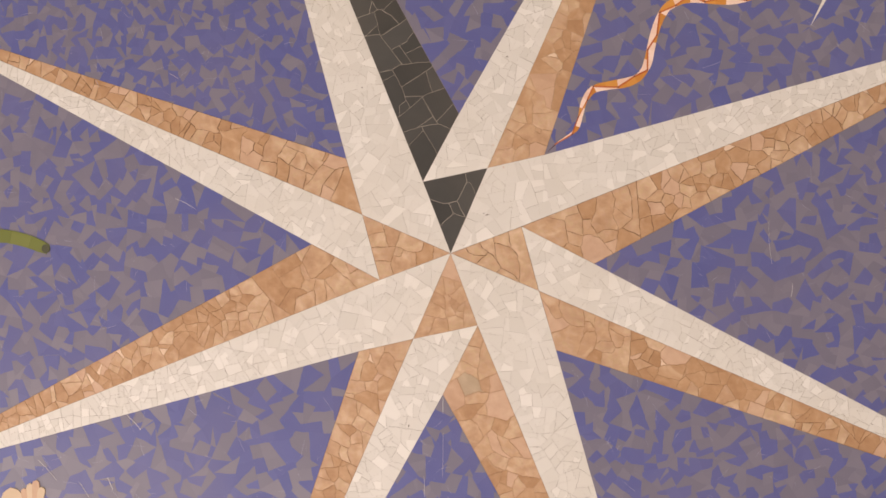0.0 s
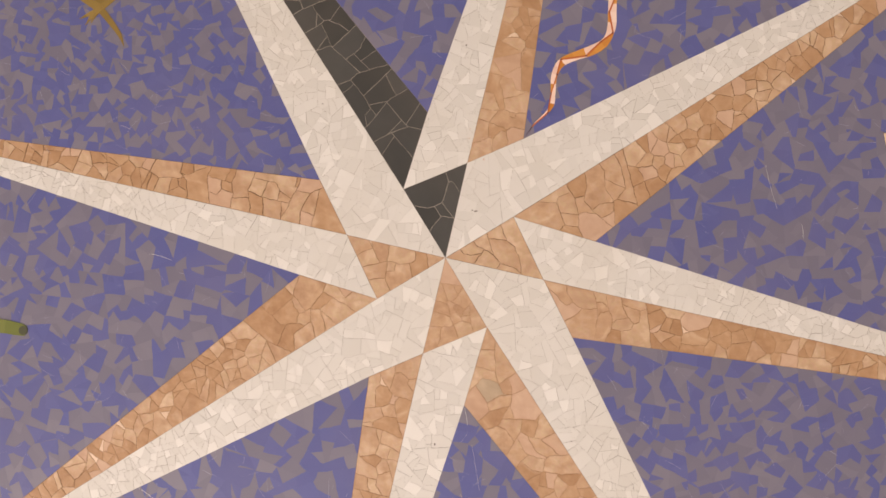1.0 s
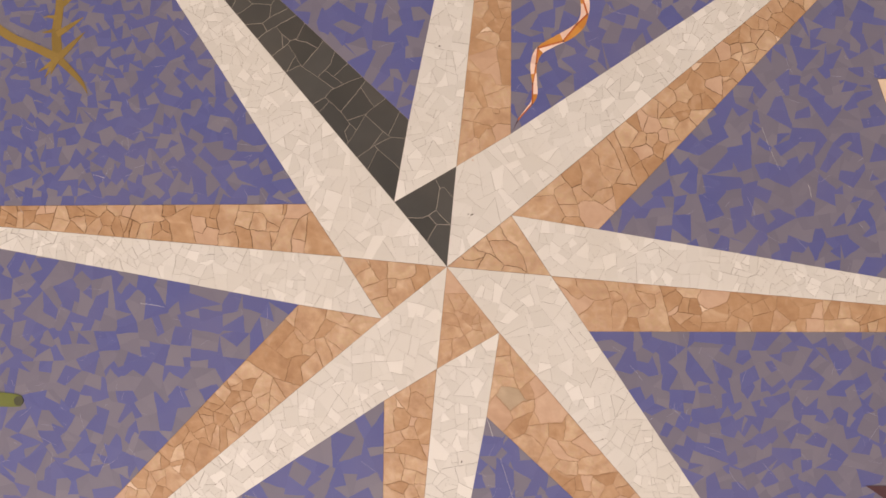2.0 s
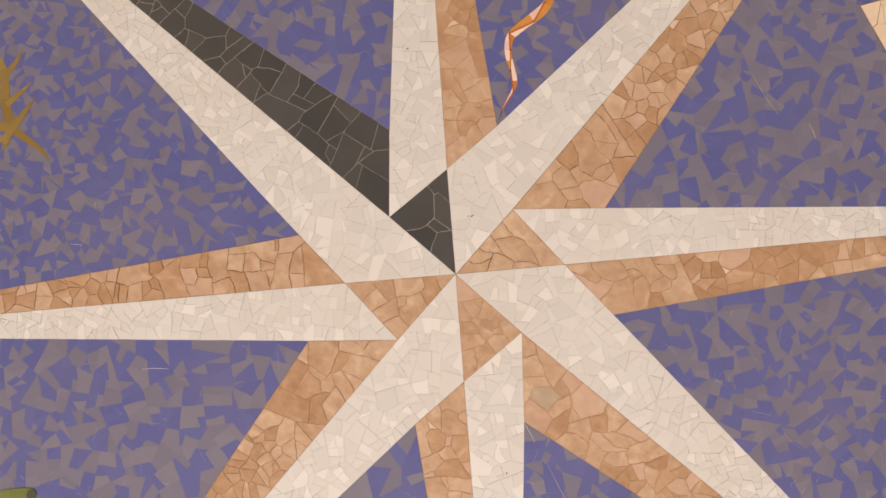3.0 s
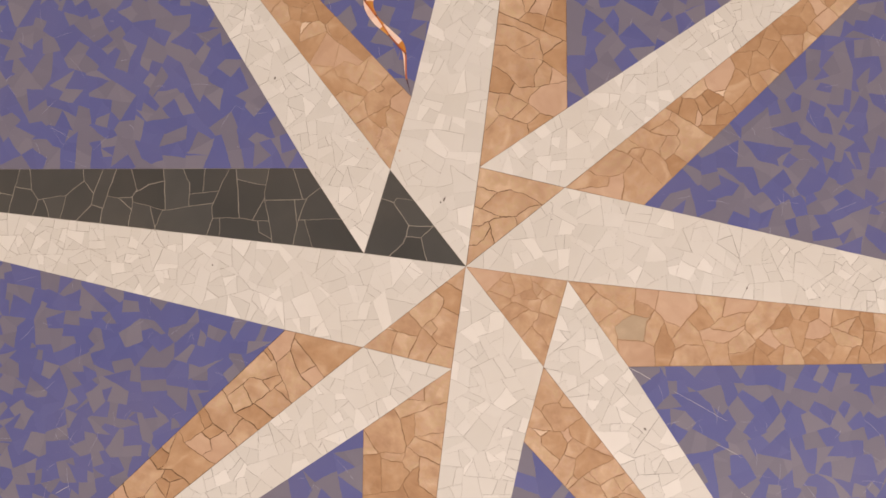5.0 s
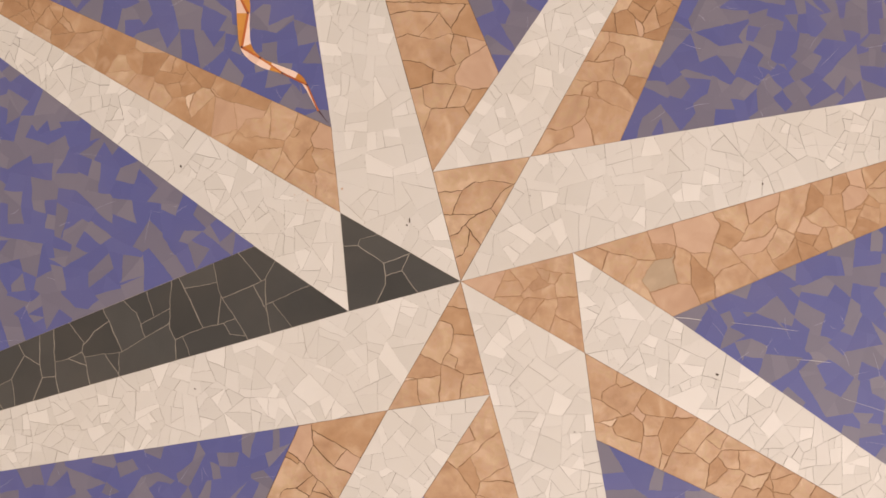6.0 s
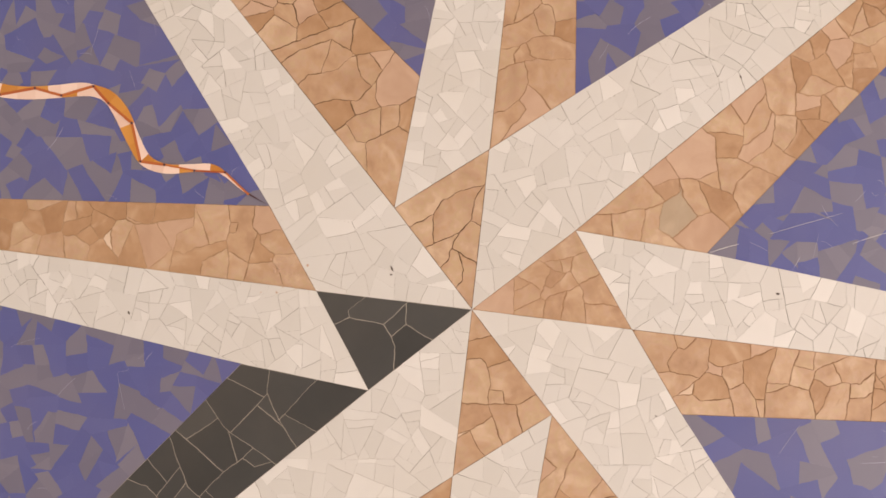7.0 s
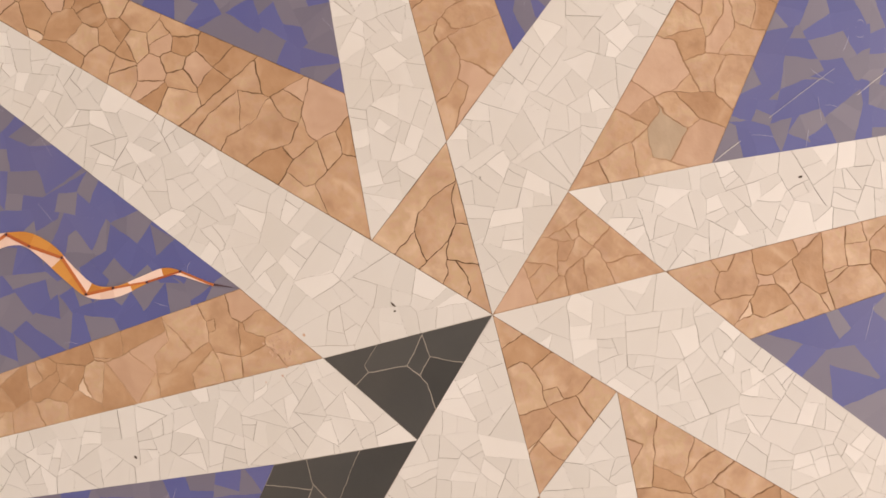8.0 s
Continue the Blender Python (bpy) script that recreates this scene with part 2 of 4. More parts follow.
def rubble(poly, most=0.0062):
    """Hammer-broken stones: many sizes, sharp corners, chips knocked off here and there."""
    sites, cells, out = [], [], []
    xs, ys = [p[0] for p in poly], [p[1] for p in poly]
    for _ in range(int(330 * (max(xs) - min(xs)) * (max(ys) - min(ys))) + 6):
        p = Vector((rng.uniform(min(xs), max(xs)), rng.uniform(min(ys), max(ys))))
        if inside(p, poly) and all((p - q).length > 0.034 for q in sites):
            sites.append(p)
    for cell in shatter(poly, sites, 0.09) if sites else [list(poly)]:
        far = min(1.0, max(0.0, (middle(cell).length - 0.5) / 1.2))
        snap(cell, most * (1 - 0.35 * far), cells, 7, 0.4, rng.random() < 0.5)
    for cell in cells:
        if rng.random() < 0.3 and area(cell) > 0.004:
            k = rng.randrange(len(cell))
            p, a, b = cell[k], cell[k - 1], cell[(k + 1) % len(cell)]
            a, b = p + (a - p).normalized() * min((a - p).length * 0.6, rng.uniform(0.02, 0.05)), p + (b - p).normalized() * min((b - p).length * 0.6, rng.uniform(0.02, 0.05))
            e = b - a
            n = Vector((-e[1], e[0])).normalized()
            out += [h for h in (cut(cell, n, n.dot(a)), cut(cell, -n, -n.dot(a))) if len(h) >= 3 and area(h) > 3e-5]
        else:
            out.append(cell)
    return out


def within(p, poly):
    """Whether p lies in poly, of any simple shape."""
    odd = False
    for a, b in zip(poly, poly[1:] + poly[:1]):
        if (a[1] > p[1]) != (b[1] > p[1]) and p[0] < a[0] + (p[1] - a[1]) * (b[0] - a[0]) / (b[1] - a[1]):
            odd = not odd
    return odd


def meets(poly, start, way):
    """Where the line from start along way meets the rim of poly nearest to start: side, share of that side, place."""
    best = None
    for k, (a, b) in enumerate(zip(poly, poly[1:] + poly[:1])):
        e = b - a
        d = cross(way, e)
        if abs(d) < 1e-12:
            continue
        far, share = cross(a - start, e) / d, cross(a - start, way) / d
        if -1e-9 <= share < 1 and far > -1 and (best is None or abs(far) < best[0]):
            best = (abs(far), k, share, a + e * share)
    return best and best[1:]


def split(poly, line):
    """Two pieces of poly, on either side of a joint that may bend."""
    first, last = meets(poly, line[0], line[0] - line[1]), meets(poly, line[-1], line[-1] - line[-2])
    if not first or not last:
        return None
    path = [first[2]] + line[1:-1] + [last[2]]

    def rim(i, j):
        steps = (j[0] - i[0]) % len(poly)
        if steps == 0 and j[1] < i[1]:
            steps = len(poly)
        return [poly[(i[0] + 1 + k) % len(poly)] for k in range(steps)]

    halves = []
    for ring in (path + rim(last, first), path[::-1] + rim(first, last)):
        ring = [p for k, p in enumerate(ring) if (p - ring[k - 1]).length > 1e-4]
        if len(ring) < 3 or abs(area(ring)) < 2e-5:
            return None
        halves.append(ring if area(ring) > 0 else ring[::-1])
    return halves


def jointed(poly, joints):
    """The slabs of poly between the joints, laid one after the other."""
    pieces = [list(poly)]
    for points in joints:
        line = [Vector(p) for p in points]
        k = (len(line) - 1) // 2
        mid = (line[k] + line[k + 1]) / 2
        for j, piece in enumerate(pieces):
            if within(mid, piece):
                halves = split(piece, line)
                if halves:
                    pieces[j:j + 1] = halves
                break
    return pieces


def snap(poly, most, out, depth=0, wobble=0.45, square=False, vary=0.45):
    """Breaks a piece along nearly straight lines, across its length, until it is no larger than it should be."""
    if abs(area(poly)) < most * math.exp(rng.gauss(0, vary)) or depth > 11:
        out.append(poly)
        return
    pairs = zip(poly, poly[1:] + poly[:1]) if square else ((p, q) for p in poly for q in poly)
    a, b = max(pairs, key=lambda pq: (pq[0] - pq[1]).length_squared)
    turn = math.atan2(b[1] - a[1], b[0] - a[0]) + rng.gauss(0, wobble)
    n = Vector((math.cos(turn), math.sin(turn)))
    d = n.dot(middle(poly)) + rng.gauss(0, 0.10) * (b - a).length
    for half in (cut(poly, n, d), cut(poly, -n, -d)):
        if len(half) >= 3 and abs(area(half)) > 3e-5:
            snap(half, most, out, depth + 1, wobble, square, vary)


def shards(poly, coarse, most, wobble=0.45, square=False, rim=1.0):
    """rim: the share of that size that is left 1.5 m out from the star's heart."""
    out = []
    for cell in shatter(poly, scatter(poly, coarse, 0.45), coarse):
        far = min(1.0, max(0.0, (middle(cell).length - 0.4) / 1.1))
        snap(cell, most * (1 - far + far * rim), out, 0, wobble, square)
    return out


def courses(poly, along, first, last, most):
    """Slabs laid across a strip, most of them split once or twice more."""
    out, rest, u = [], list(poly), first
    side = Vector((-along[1], along[0]))
    while u < last:
        n = (along + side * rng.uniform(-0.4, 0.4)).normalized()
        d = n.dot(along * u + side * (-0.08))
        strip = cut(rest, n, d)
        if len(strip) >= 3:
            rest = cut(rest, -n, -d)
            if abs(area(strip)) > most:
                m = (side + along * rng.gauss(0, 0.35)).normalized()
                e = m.dot(middle(strip)) + rng.uniform(-0.035, 0.035)
                for half in (cut(strip, m, e), cut(strip, -m, -e)):
                    if len(half) >= 3:
                        snap(half, most * 1.1, out, 9, 0.35, True)
            else:
                out.append(strip)
        u += rng.uniform(0.06, 0.13)
    return out + ([rest] if len(rest) >= 3 else [])


def shrink(poly, gaps):
    """Moves every side inwards by a gap of its own."""
    if any(cross(poly[k - 1] - poly[k - 2], poly[k] - poly[k - 1]) < -1e-9 for k in range(len(poly))):
        return inset(poly, gaps)
    out = list(poly)
    sides = list(zip(poly, poly[1:] + poly[:1]))
    for a, b in sides:
        e = b - a
        if e.length < 1e-5:
            continue
        n = Vector((e[1], -e[0])) / e.length
        out = cut(out, n, n.dot(a) - gaps())
        if len(out) < 3:
            return None
    return out if abs(area(out)) > 8e-6 else None


def inset(poly, gaps):
    """The same for a piece with hollow corners."""
    sides = []
    for a, b in zip(poly, poly[1:] + poly[:1]):
        way = (b - a).normalized()
        sides.append((a + Vector((-way[1], way[0])) * gaps(), way))
    out = []
    for (a, u), (b, v) in zip(sides[-1:] + sides[:-1], sides):
        d = cross(u, v)
        out.append(b if abs(d) < 0.15 else a + u * (cross(b - a, v) / d))
    return out if area(out) > 8e-6 else None


def blunt(poly, share):
    """Knocks the corners off."""
    out = []
    for k, p in enumerate(poly):
        a, b = poly[k - 1], poly[(k + 1) % len(poly)]
        s = share * rng.uniform(0.4, 1.3)
        out += [p + (a - p) * s, p + (b - p) * s]
        # a chipped side
        e = b - p
        if e.length > 0.02:
            n = Vector((-e[1], e[0])) / e.length
            out += [p + e * rng.uniform(0.25, 0.45) + n * rng.uniform(0, 0.0011), p + e * rng.uniform(0.55, 0.75) + n * rng.uniform(0, 0.0011)]
    return out


def waver(poly, hull, step=0.010, sway=0.0030, jag=0.5):
    """Sides as a hammer breaks them: both neighbours of a joint follow the same wandering line; the hull's own sides stay straight."""
    rims = []
    for a, b in zip(hull, hull[1:] + hull[:1]):
        e = b - a
        if e.length > 1e-5:
            rims.append((a, Vector((-e[1], e[0])) / e.length))
    out = []
    for p, q in zip(poly, poly[1:] + poly[:1]):
        parts = max(1, int(math.ceil((q - p).length / step)))
        for j in range(parts):
            r = p.lerp(q, j / parts)
            room = min(abs(n.dot(r - a)) for a, n in rims)
            ease = min(1.0, room / 0.02)
            big, small = noise.noise_vector((r[0] * 28, r[1] * 28, 0.3)), noise.noise_vector((r[0] * 80, r[1] * 80, 4.1))
            out.append(r + Vector((big[0], big[1])) * sway * ease + Vector((small[0], small[1])) * jag * sway * ease)
    return out


# ---- solids ----
def part(name, bm, mat, parent=None, label=""):
    me = bpy.data.meshes.new(name)
    bm.to_mesh(me)
    bm.free()
    for m in mat if isinstance(mat, (list, tuple)) else (mat,):
        me.materials.append(m)
    ob = new(name, me)
    if parent:
        ob.parent = parent
    if label:
        ob["label"] = label
    return ob


def piece_into(verts, faces, poly, centre, top, deep, bevel=0.0006, tip=0.004):
    """One piece: a top, a narrow worn arris and sides."""
    n, base = len(poly), len(verts)
    tilt = (rng.uniform(-1, 1) * tip, rng.uniform(-1, 1) * tip)
    mid = middle(poly)
    for k, z in enumerate((deep, top - bevel, top)):
        for p in poly:
            q = p if k < 2 else p + (mid - p).normalized() * min(bevel, 0.3 * (mid - p).length)
            h = z + (0 if k == 0 else tilt[0] * (p[0] - mid[0]) + tilt[1] * (p[1] - mid[1]))
            verts.append((q[0] - centre[0], q[1] - centre[1], h))
    for k in (0, n):
        for j in range(n):
            faces.append((base + k + j, base + k + (j + 1) % n, base + k + n + (j + 1) % n, base + k + n + j))
    faces.append(tuple(base + 2 * n + j for j in range(n)))


def lay(name, cells, mat, parent, gaps, lift=0.0, corner=0.0, uneven=0.0004, label="", bevel=0.0006, tip=0.004, hull=None, sway=0.003, edge=0.0):
    """Each piece as an object of its own under parent; edge: the open joint along the hull's own sides."""
    rims = []
    for a, b in zip(hull, hull[1:] + hull[:1]) if edge else ():
        n = Vector((b[1] - a[1], a[0] - b[0])).normalized()
        rims.append((n, n.dot(a) - edge))
    for cell in cells:
        poly = shrink(cell, gaps)
        for n, d in rims:
            if poly and max(n.dot(p) for p in poly) > d:
                poly = cut(poly, n, d)
        if not poly or len(poly) < 3 or abs(area(poly)) < 8e-6:
            continue
        if corner:
            poly = blunt(poly, corner)
        if hull:
            poly = waver(poly, hull, 0.010 if sway < 0.004 else 0.006, sway, 0.5 if sway < 0.004 else 0.7)
        mid = middle(poly)
        verts, faces = [], []
        piece_into(verts, faces, poly, mid, TOP + lift + rng.uniform(-uneven, uneven), BED + lift - 0.001, bevel, tip)
        me = bpy.data.meshes.new(name)
        me.from_pydata(verts, [], faces)
        me.materials.append(mat(cell) if callable(mat) else mat)
        ob = new(name, me)
        ob.location = (mid[0], mid[1], 0)
        ob.parent = parent
        if label:
            ob["label"] = label


def bed(name, poly, mat, parent=None, lift=0.0, label="", deep=DEEP):
    """The grout that a field of pieces is set in."""
    bm = bmesh.new()
    low = [bm.verts.new((p[0], p[1], deep)) for p in poly]
    high = [bm.verts.new((p[0], p[1], BED + lift)) for p in poly]
    bm.faces.new(high)
    bm.faces.new(low[::-1])
    for k in range(len(poly)):
        j = (k + 1) % len(poly)
        bm.faces.new((low[k], low[j], high[j], high[k]))
    return part(name, bm, mat, parent, label)


def ccw(*pts):
    poly = [Vector(p) for p in pts]
    return poly if area(poly) > 0 else poly[::-1]


ACCENTS = [(0.014, -0.634, ROSE), (0.074, -0.587, OLIVE), (-0.011, -0.108, ROSE), (0.917, 0.222, ROSE), (0.427, 0.755, ROSE), (0.653, 0.028, ROSE),
           (0.226, -0.655, ROSE), (-0.458, -0.071, ROSE), (-0.554, -0.075, UMBER), (0.392, 0.713, ROSE)]


def warm_stone(cell):
    """Mostly tan, browner towards the tips, with a few rose and olive-grey stones and pale chips."""
    for x, y, mat in ACCENTS:
        if within(Vector((x, y)), cell):
            return mat
    far = middle(cell).length
    if abs(area(cell)) < 0.0009 and rng.random() < 0.3:
        return CHIP
    if rng.random() < 0.05 + 0.6 * min(1.0, max(0.0, (far - 0.4) / 0.9)):
        return UMBER
    pick = rng.random()
    return ROSE if pick < (0.10 if far > 0.5 else 0.05) else OLIVE if pick > 0.995 and far > 0.5 else TAN


def joint_white():
    return rng.choice((0.00006, 0.00006, 0.00006, 0.00008, 0.0002, 0.0003, 0.0004, 0.0005))


def joint_tan():
    return rng.choice((0.0003, 0.0005, 0.0008, 0.0011, 0.0015))


def joint_wide():
    return rng.uniform(0.0004, 0.0011)


def joint_black():
    return rng.uniform(0.0008, 0.0014)


def joint_heart():
    return rng.uniform(0.0007, 0.0012)


def joint_field():
    return 0.00002


def joint_open():
    return rng.choice((0.00006, 0.0001, 0.0002, 0.0004, 0.00055, 0.00075))


def lay_white(poly, half):
    """White marble: smaller pieces and more open joints towards the tip."""
    near, far = [], []
    for cell in shards(poly, 0.14, 0.0030, 0.3, True, 0.52):
        (far if rng.random() < (middle(cell).length - 0.6) / 0.9 else near).append(cell)
    lay("tile", near, WHITE, half, joint_white, bevel=0.00025, tip=0.002, hull=poly)
    lay("tile", far, WHITE, half, joint_open, bevel=0.00025, tip=0.002, hull=poly)


# ---- unseen hall added round the mosaic, to hold the windows and bounce light ----
PLASTER = material("white_plaster", [(0.0, (0.70, 0.68, 0.65)), (1.0, (0.80, 0.78, 0.75))], 0.9, grain=30, cloud=1.2, spread=1.4, bump=0.15, spec=0.2)


def block(name, lo, hi, mat, label, category):
    bm = bmesh.new()
    bmesh.ops.create_cube(bm, size=1)
    for v in bm.verts:
        v.co = [lo[k] if v.co[k] < 0 else hi[k] for k in range(3)]
    ob = part(name, bm, mat)
    ob.rotation_euler = (0, 0, HALL)
    return tagged(ob, label, category, kind="structure")


block("ground", (WEST - 0.3, SOUTH - 0.3, -0.2), (EAST + 0.3, NORTH + 0.3, -0.012), PAVING, "pale worn concrete floor round the mosaic", "floor")
block("ceiling", (WEST - 0.3, SOUTH - 0.3, HIGH), (EAST + 0.3, NORTH + 0.3, HIGH + 0.2), PLASTER, "plain white plaster ceiling, unseen, added to bounce light", "ceiling")
block("wall_east", (EAST, SOUTH - 0.3, -0.012), (EAST + 0.3, NORTH + 0.3, HIGH), PLASTER, "plain white plaster wall, unseen, added to close the hall", "wall")
block("wall_south", (WEST, SOUTH - 0.3, -0.012), (EAST, SOUTH, HIGH), PLASTER, "plain white plaster wall, unseen, added to close the hall", "wall")
block("wall_north", (WEST, NORTH, -0.012), (EAST, NORTH + 0.3, HIGH), PLASTER, "plain white plaster wall, unseen, added to close the hall", "wall")
block("wall_west_base", (WEST - 0.3, SOUTH - 0.3, -0.012), (WEST, NORTH + 0.3, SILL), PLASTER, "unseen white plaster wall added under the wide windows", "wall")
block("wall_west_head", (WEST - 0.3, SOUTH - 0.3, HEAD), (WEST, NORTH + 0.3, HIGH), PLASTER, "unseen white plaster wall added over the wide windows", "wall")
piers = [SOUTH - 0.3] + [v for y in BAYS for v in (y - 1.75, y + 1.75)] + [NORTH + 0.3]
for k in range(0, len(piers), 2):
    block("wall_west_pier", (WEST - 0.3, piers[k], SILL), (WEST, piers[k + 1], HEAD), PLASTER, "unseen white plaster pier added between wide windows", "wall")

# ---- plan of the compass star ----
CENTRE = Vector((0, 0))
INNER = [Vector(p) for p in ((-0.1257, 0.3227), (0.3175, 0.1201), (0.1218, -0.3236), (-0.3242, -0.1219))]
CROSSING = [Vector(p) for p in ((0.1657, 0.3823), (0.3952, -0.1674), (-0.1707, -0.3887), (-0.4037, 0.1742))]
NOTCH_DARK = [Vector(p) for p in ((0.0376, 0.6277), (0.6378, -0.0462), (-0.0351, -0.6376), (-0.6411, 0.0409))]
NOTCH_PALE = [Vector(p) for p in ((0.4192, 0.4386), (0.4703, -0.4299), (-0.4206, -0.4479), (-0.4776, 0.4311))]
LONG = [(2.87, 112.05), (2.78, 21.5), (2.85, -67.6), (3.05, -158.3)]
SHORT = [(2.65, 66.1), (2.95, -22.9), (3.0, -113.5), (2.96, 157.0)]


def ray(r, a):
    return Vector((r * math.cos(radians(a)), r * math.sin(radians(a))))


# ---- joints that can be told apart, each a line on the floor ----
JOINTS_ARM_OUTER = [
    ((-0.096, 0.863), (-0.234, 0.853), (-0.266, 0.83), (-0.327, 0.82)), ((-0.519, 1.621), (-0.628, 1.56)), ((-0.493, 1.573), (-0.545, 1.541), (-0.603, 1.493)),
    ((-0.615, 1.571), (-0.566, 1.531)), ((-0.444, 1.484), (-0.585, 1.446)), ((-0.545, 1.541), (-0.524, 1.468)), ((-0.537, 1.504), (-0.581, 1.506)),
    ((-0.426, 1.452), (-0.477, 1.416), (-0.492, 1.381), (-0.554, 1.371)), ((-0.492, 1.466), (-0.476, 1.417)),
    ((-0.339, 1.292), (-0.363, 1.277), (-0.386, 1.225), (-0.423, 1.213), (-0.494, 1.232)), ((-0.493, 1.38), (-0.436, 1.304), (-0.362, 1.274)),
    ((-0.484, 1.365), (-0.53, 1.317)), ((-0.436, 1.304), (-0.519, 1.283)), ((-0.31, 1.236), (-0.386, 1.225)),
]
JOINTS_ARM_MIDDLE = [
    ((-0.283, 1.197), (-0.414, 1.173), (-0.463, 1.157)), ((-0.423, 1.213), (-0.414, 1.173)),
    ((-0.256, 1.151), (-0.306, 1.103), (-0.333, 1.106), (-0.351, 1.095), (-0.429, 1.067)), ((-0.372, 1.179), (-0.358, 1.141), (-0.333, 1.106)),
    ((-0.358, 1.141), (-0.371, 1.095)), ((-0.348, 1.094), (-0.319, 0.984), (-0.271, 0.92)), ((-0.207, 1.054), (-0.319, 0.984)),
    ((-0.309, 1.101), (-0.27, 1.076), (-0.237, 1.039)), ((-0.337, 1.033), (-0.396, 0.979)), ((-0.33, 0.992), (-0.382, 0.987)),
    ((-0.173, 0.993), (-0.202, 0.954), (-0.271, 0.92)),
]
JOINTS_ARM_INNER = [
    ((-0.022, 0.745), (-0.108, 0.716), (-0.129, 0.706), (-0.183, 0.658), (-0.249, 0.608)), ((0.007, 0.557), (-0.056, 0.583), (-0.133, 0.574), (-0.221, 0.546)),
    ((-0.129, 0.706), (-0.075, 0.61), (-0.058, 0.584)), ((-0.266, 0.83), (-0.222, 0.751), (-0.209, 0.709), (-0.184, 0.659)), ((-0.122, 0.71), (-0.208, 0.707)),
    ((-0.084, 0.841), (-0.112, 0.822), (-0.222, 0.751)), ((-0.112, 0.819), (-0.083, 0.725)), ((-0.233, 0.939), (-0.178, 0.861)), ((-0.151, 0.926), (-0.203, 0.905)),
    ((-0.256, 0.808), (-0.311, 0.78)), ((-0.204, 0.689), (-0.233, 0.668), (-0.233, 0.622)), ((0.011, 0.673), (-0.063, 0.593)), ((-0.078, 0.615), (-0.14, 0.577)),
    ((-0.135, 0.578), (-0.059, 0.443)), ((-0.125, 0.551), (-0.199, 0.477)),
]
JOINTS_HEART = [
    ((0.112, 0.261), (0.092, 0.314), (0.072, 0.317), (0.066, 0.366)), ((0.072, 0.317), (0.029, 0.235), (0.065, 0.162)), ((0.065, 0.162), (0.012, 0.179), (-0.05, 0.121)),
    ((0.029, 0.235), (-0.008, 0.226), (-0.036, 0.223), (-0.1, 0.246)), ((0.012, 0.179), (-0.008, 0.226)),
]
JOINTS_TRIANGLE_EAST = [
    ((0.193, 0.072), (0.198, 0.048), (0.204, -0.025), (0.227, -0.067), (0.276, -0.091), (0.317, -0.137)),
    ((0.257, 0.098), (0.272, 0.025), (0.302, -0.013), (0.311, -0.067), (0.308, -0.115)), ((0.272, 0.025), (0.198, 0.048)), ((0.227, -0.067), (0.206, -0.086)),
    ((0.204, -0.025), (0.17, 0.005), (0.114, -0.048)), ((0.17, 0.005), (0.15, 0.018), (0.133, 0.043)), ((0.155, -0.009), (0.118, -0.009), (0.087, -0), (0.065, 0.026)),
]
JOINTS_TRIANGLE_SOUTH = [
    ((0.078, -0.2), (0.064, -0.219), (0.058, -0.285), (0.06, -0.328)), ((0.055, -0.295), (0.02, -0.28), (-0.01, -0.285), (-0.034, -0.296), (-0.117, -0.278)),
    ((-0.068, -0.288), (-0.095, -0.352)), ((0.047, -0.13), (-0.046, -0.103)),
    ((0.051, -0.14), (0.019, -0.172), (-0.004, -0.186), (-0.024, -0.182), (-0.034, -0.19), (-0.075, -0.172)), ((0.015, -0.124), (0.019, -0.172)),
    ((-0.034, -0.122), (-0.024, -0.182)), ((-0.034, -0.19), (-0.025, -0.213), (-0.025, -0.249), (-0.022, -0.292)),
    ((0.064, -0.219), (0.039, -0.233), (0.021, -0.258), (0.02, -0.28)), ((0.041, -0.228), (0.004, -0.201), (-0.012, -0.187)),
    ((0.007, -0.202), (-0.005, -0.216), (0.019, -0.266)), ((0.057, -0.261), (0.023, -0.261)), ((-0.026, -0.252), (-0.048, -0.237), (-0.089, -0.219)),
    ((-0.01, -0.327), (-0.006, -0.351)),
]
JOINTS_TRIANGLE_WEST = [
    ((-0.229, 0.093), (-0.252, 0.032), (-0.262, -0.011), (-0.274, -0.039), (-0.262, -0.099)), ((-0.078, 0.016), (-0.079, -0.02)),
    ((-0.123, 0.048), (-0.127, 0.018), (-0.146, 0.005), (-0.197, 0.008), (-0.252, 0.032)), ((-0.158, 0.009), (-0.155, -0.059)),
    ((-0.218, 0.014), (-0.224, -0.015), (-0.262, -0.011)), ((-0.254, 0.032), (-0.291, 0.028), (-0.358, 0.025)), ((-0.302, 0.096), (-0.285, 0.032)),
    ((-0.302, 0.13), (-0.302, 0.096)), ((-0.304, 0.097), (-0.361, 0.086), (-0.373, 0.079)), ((-0.275, -0.038), (-0.343, -0.035)),
]
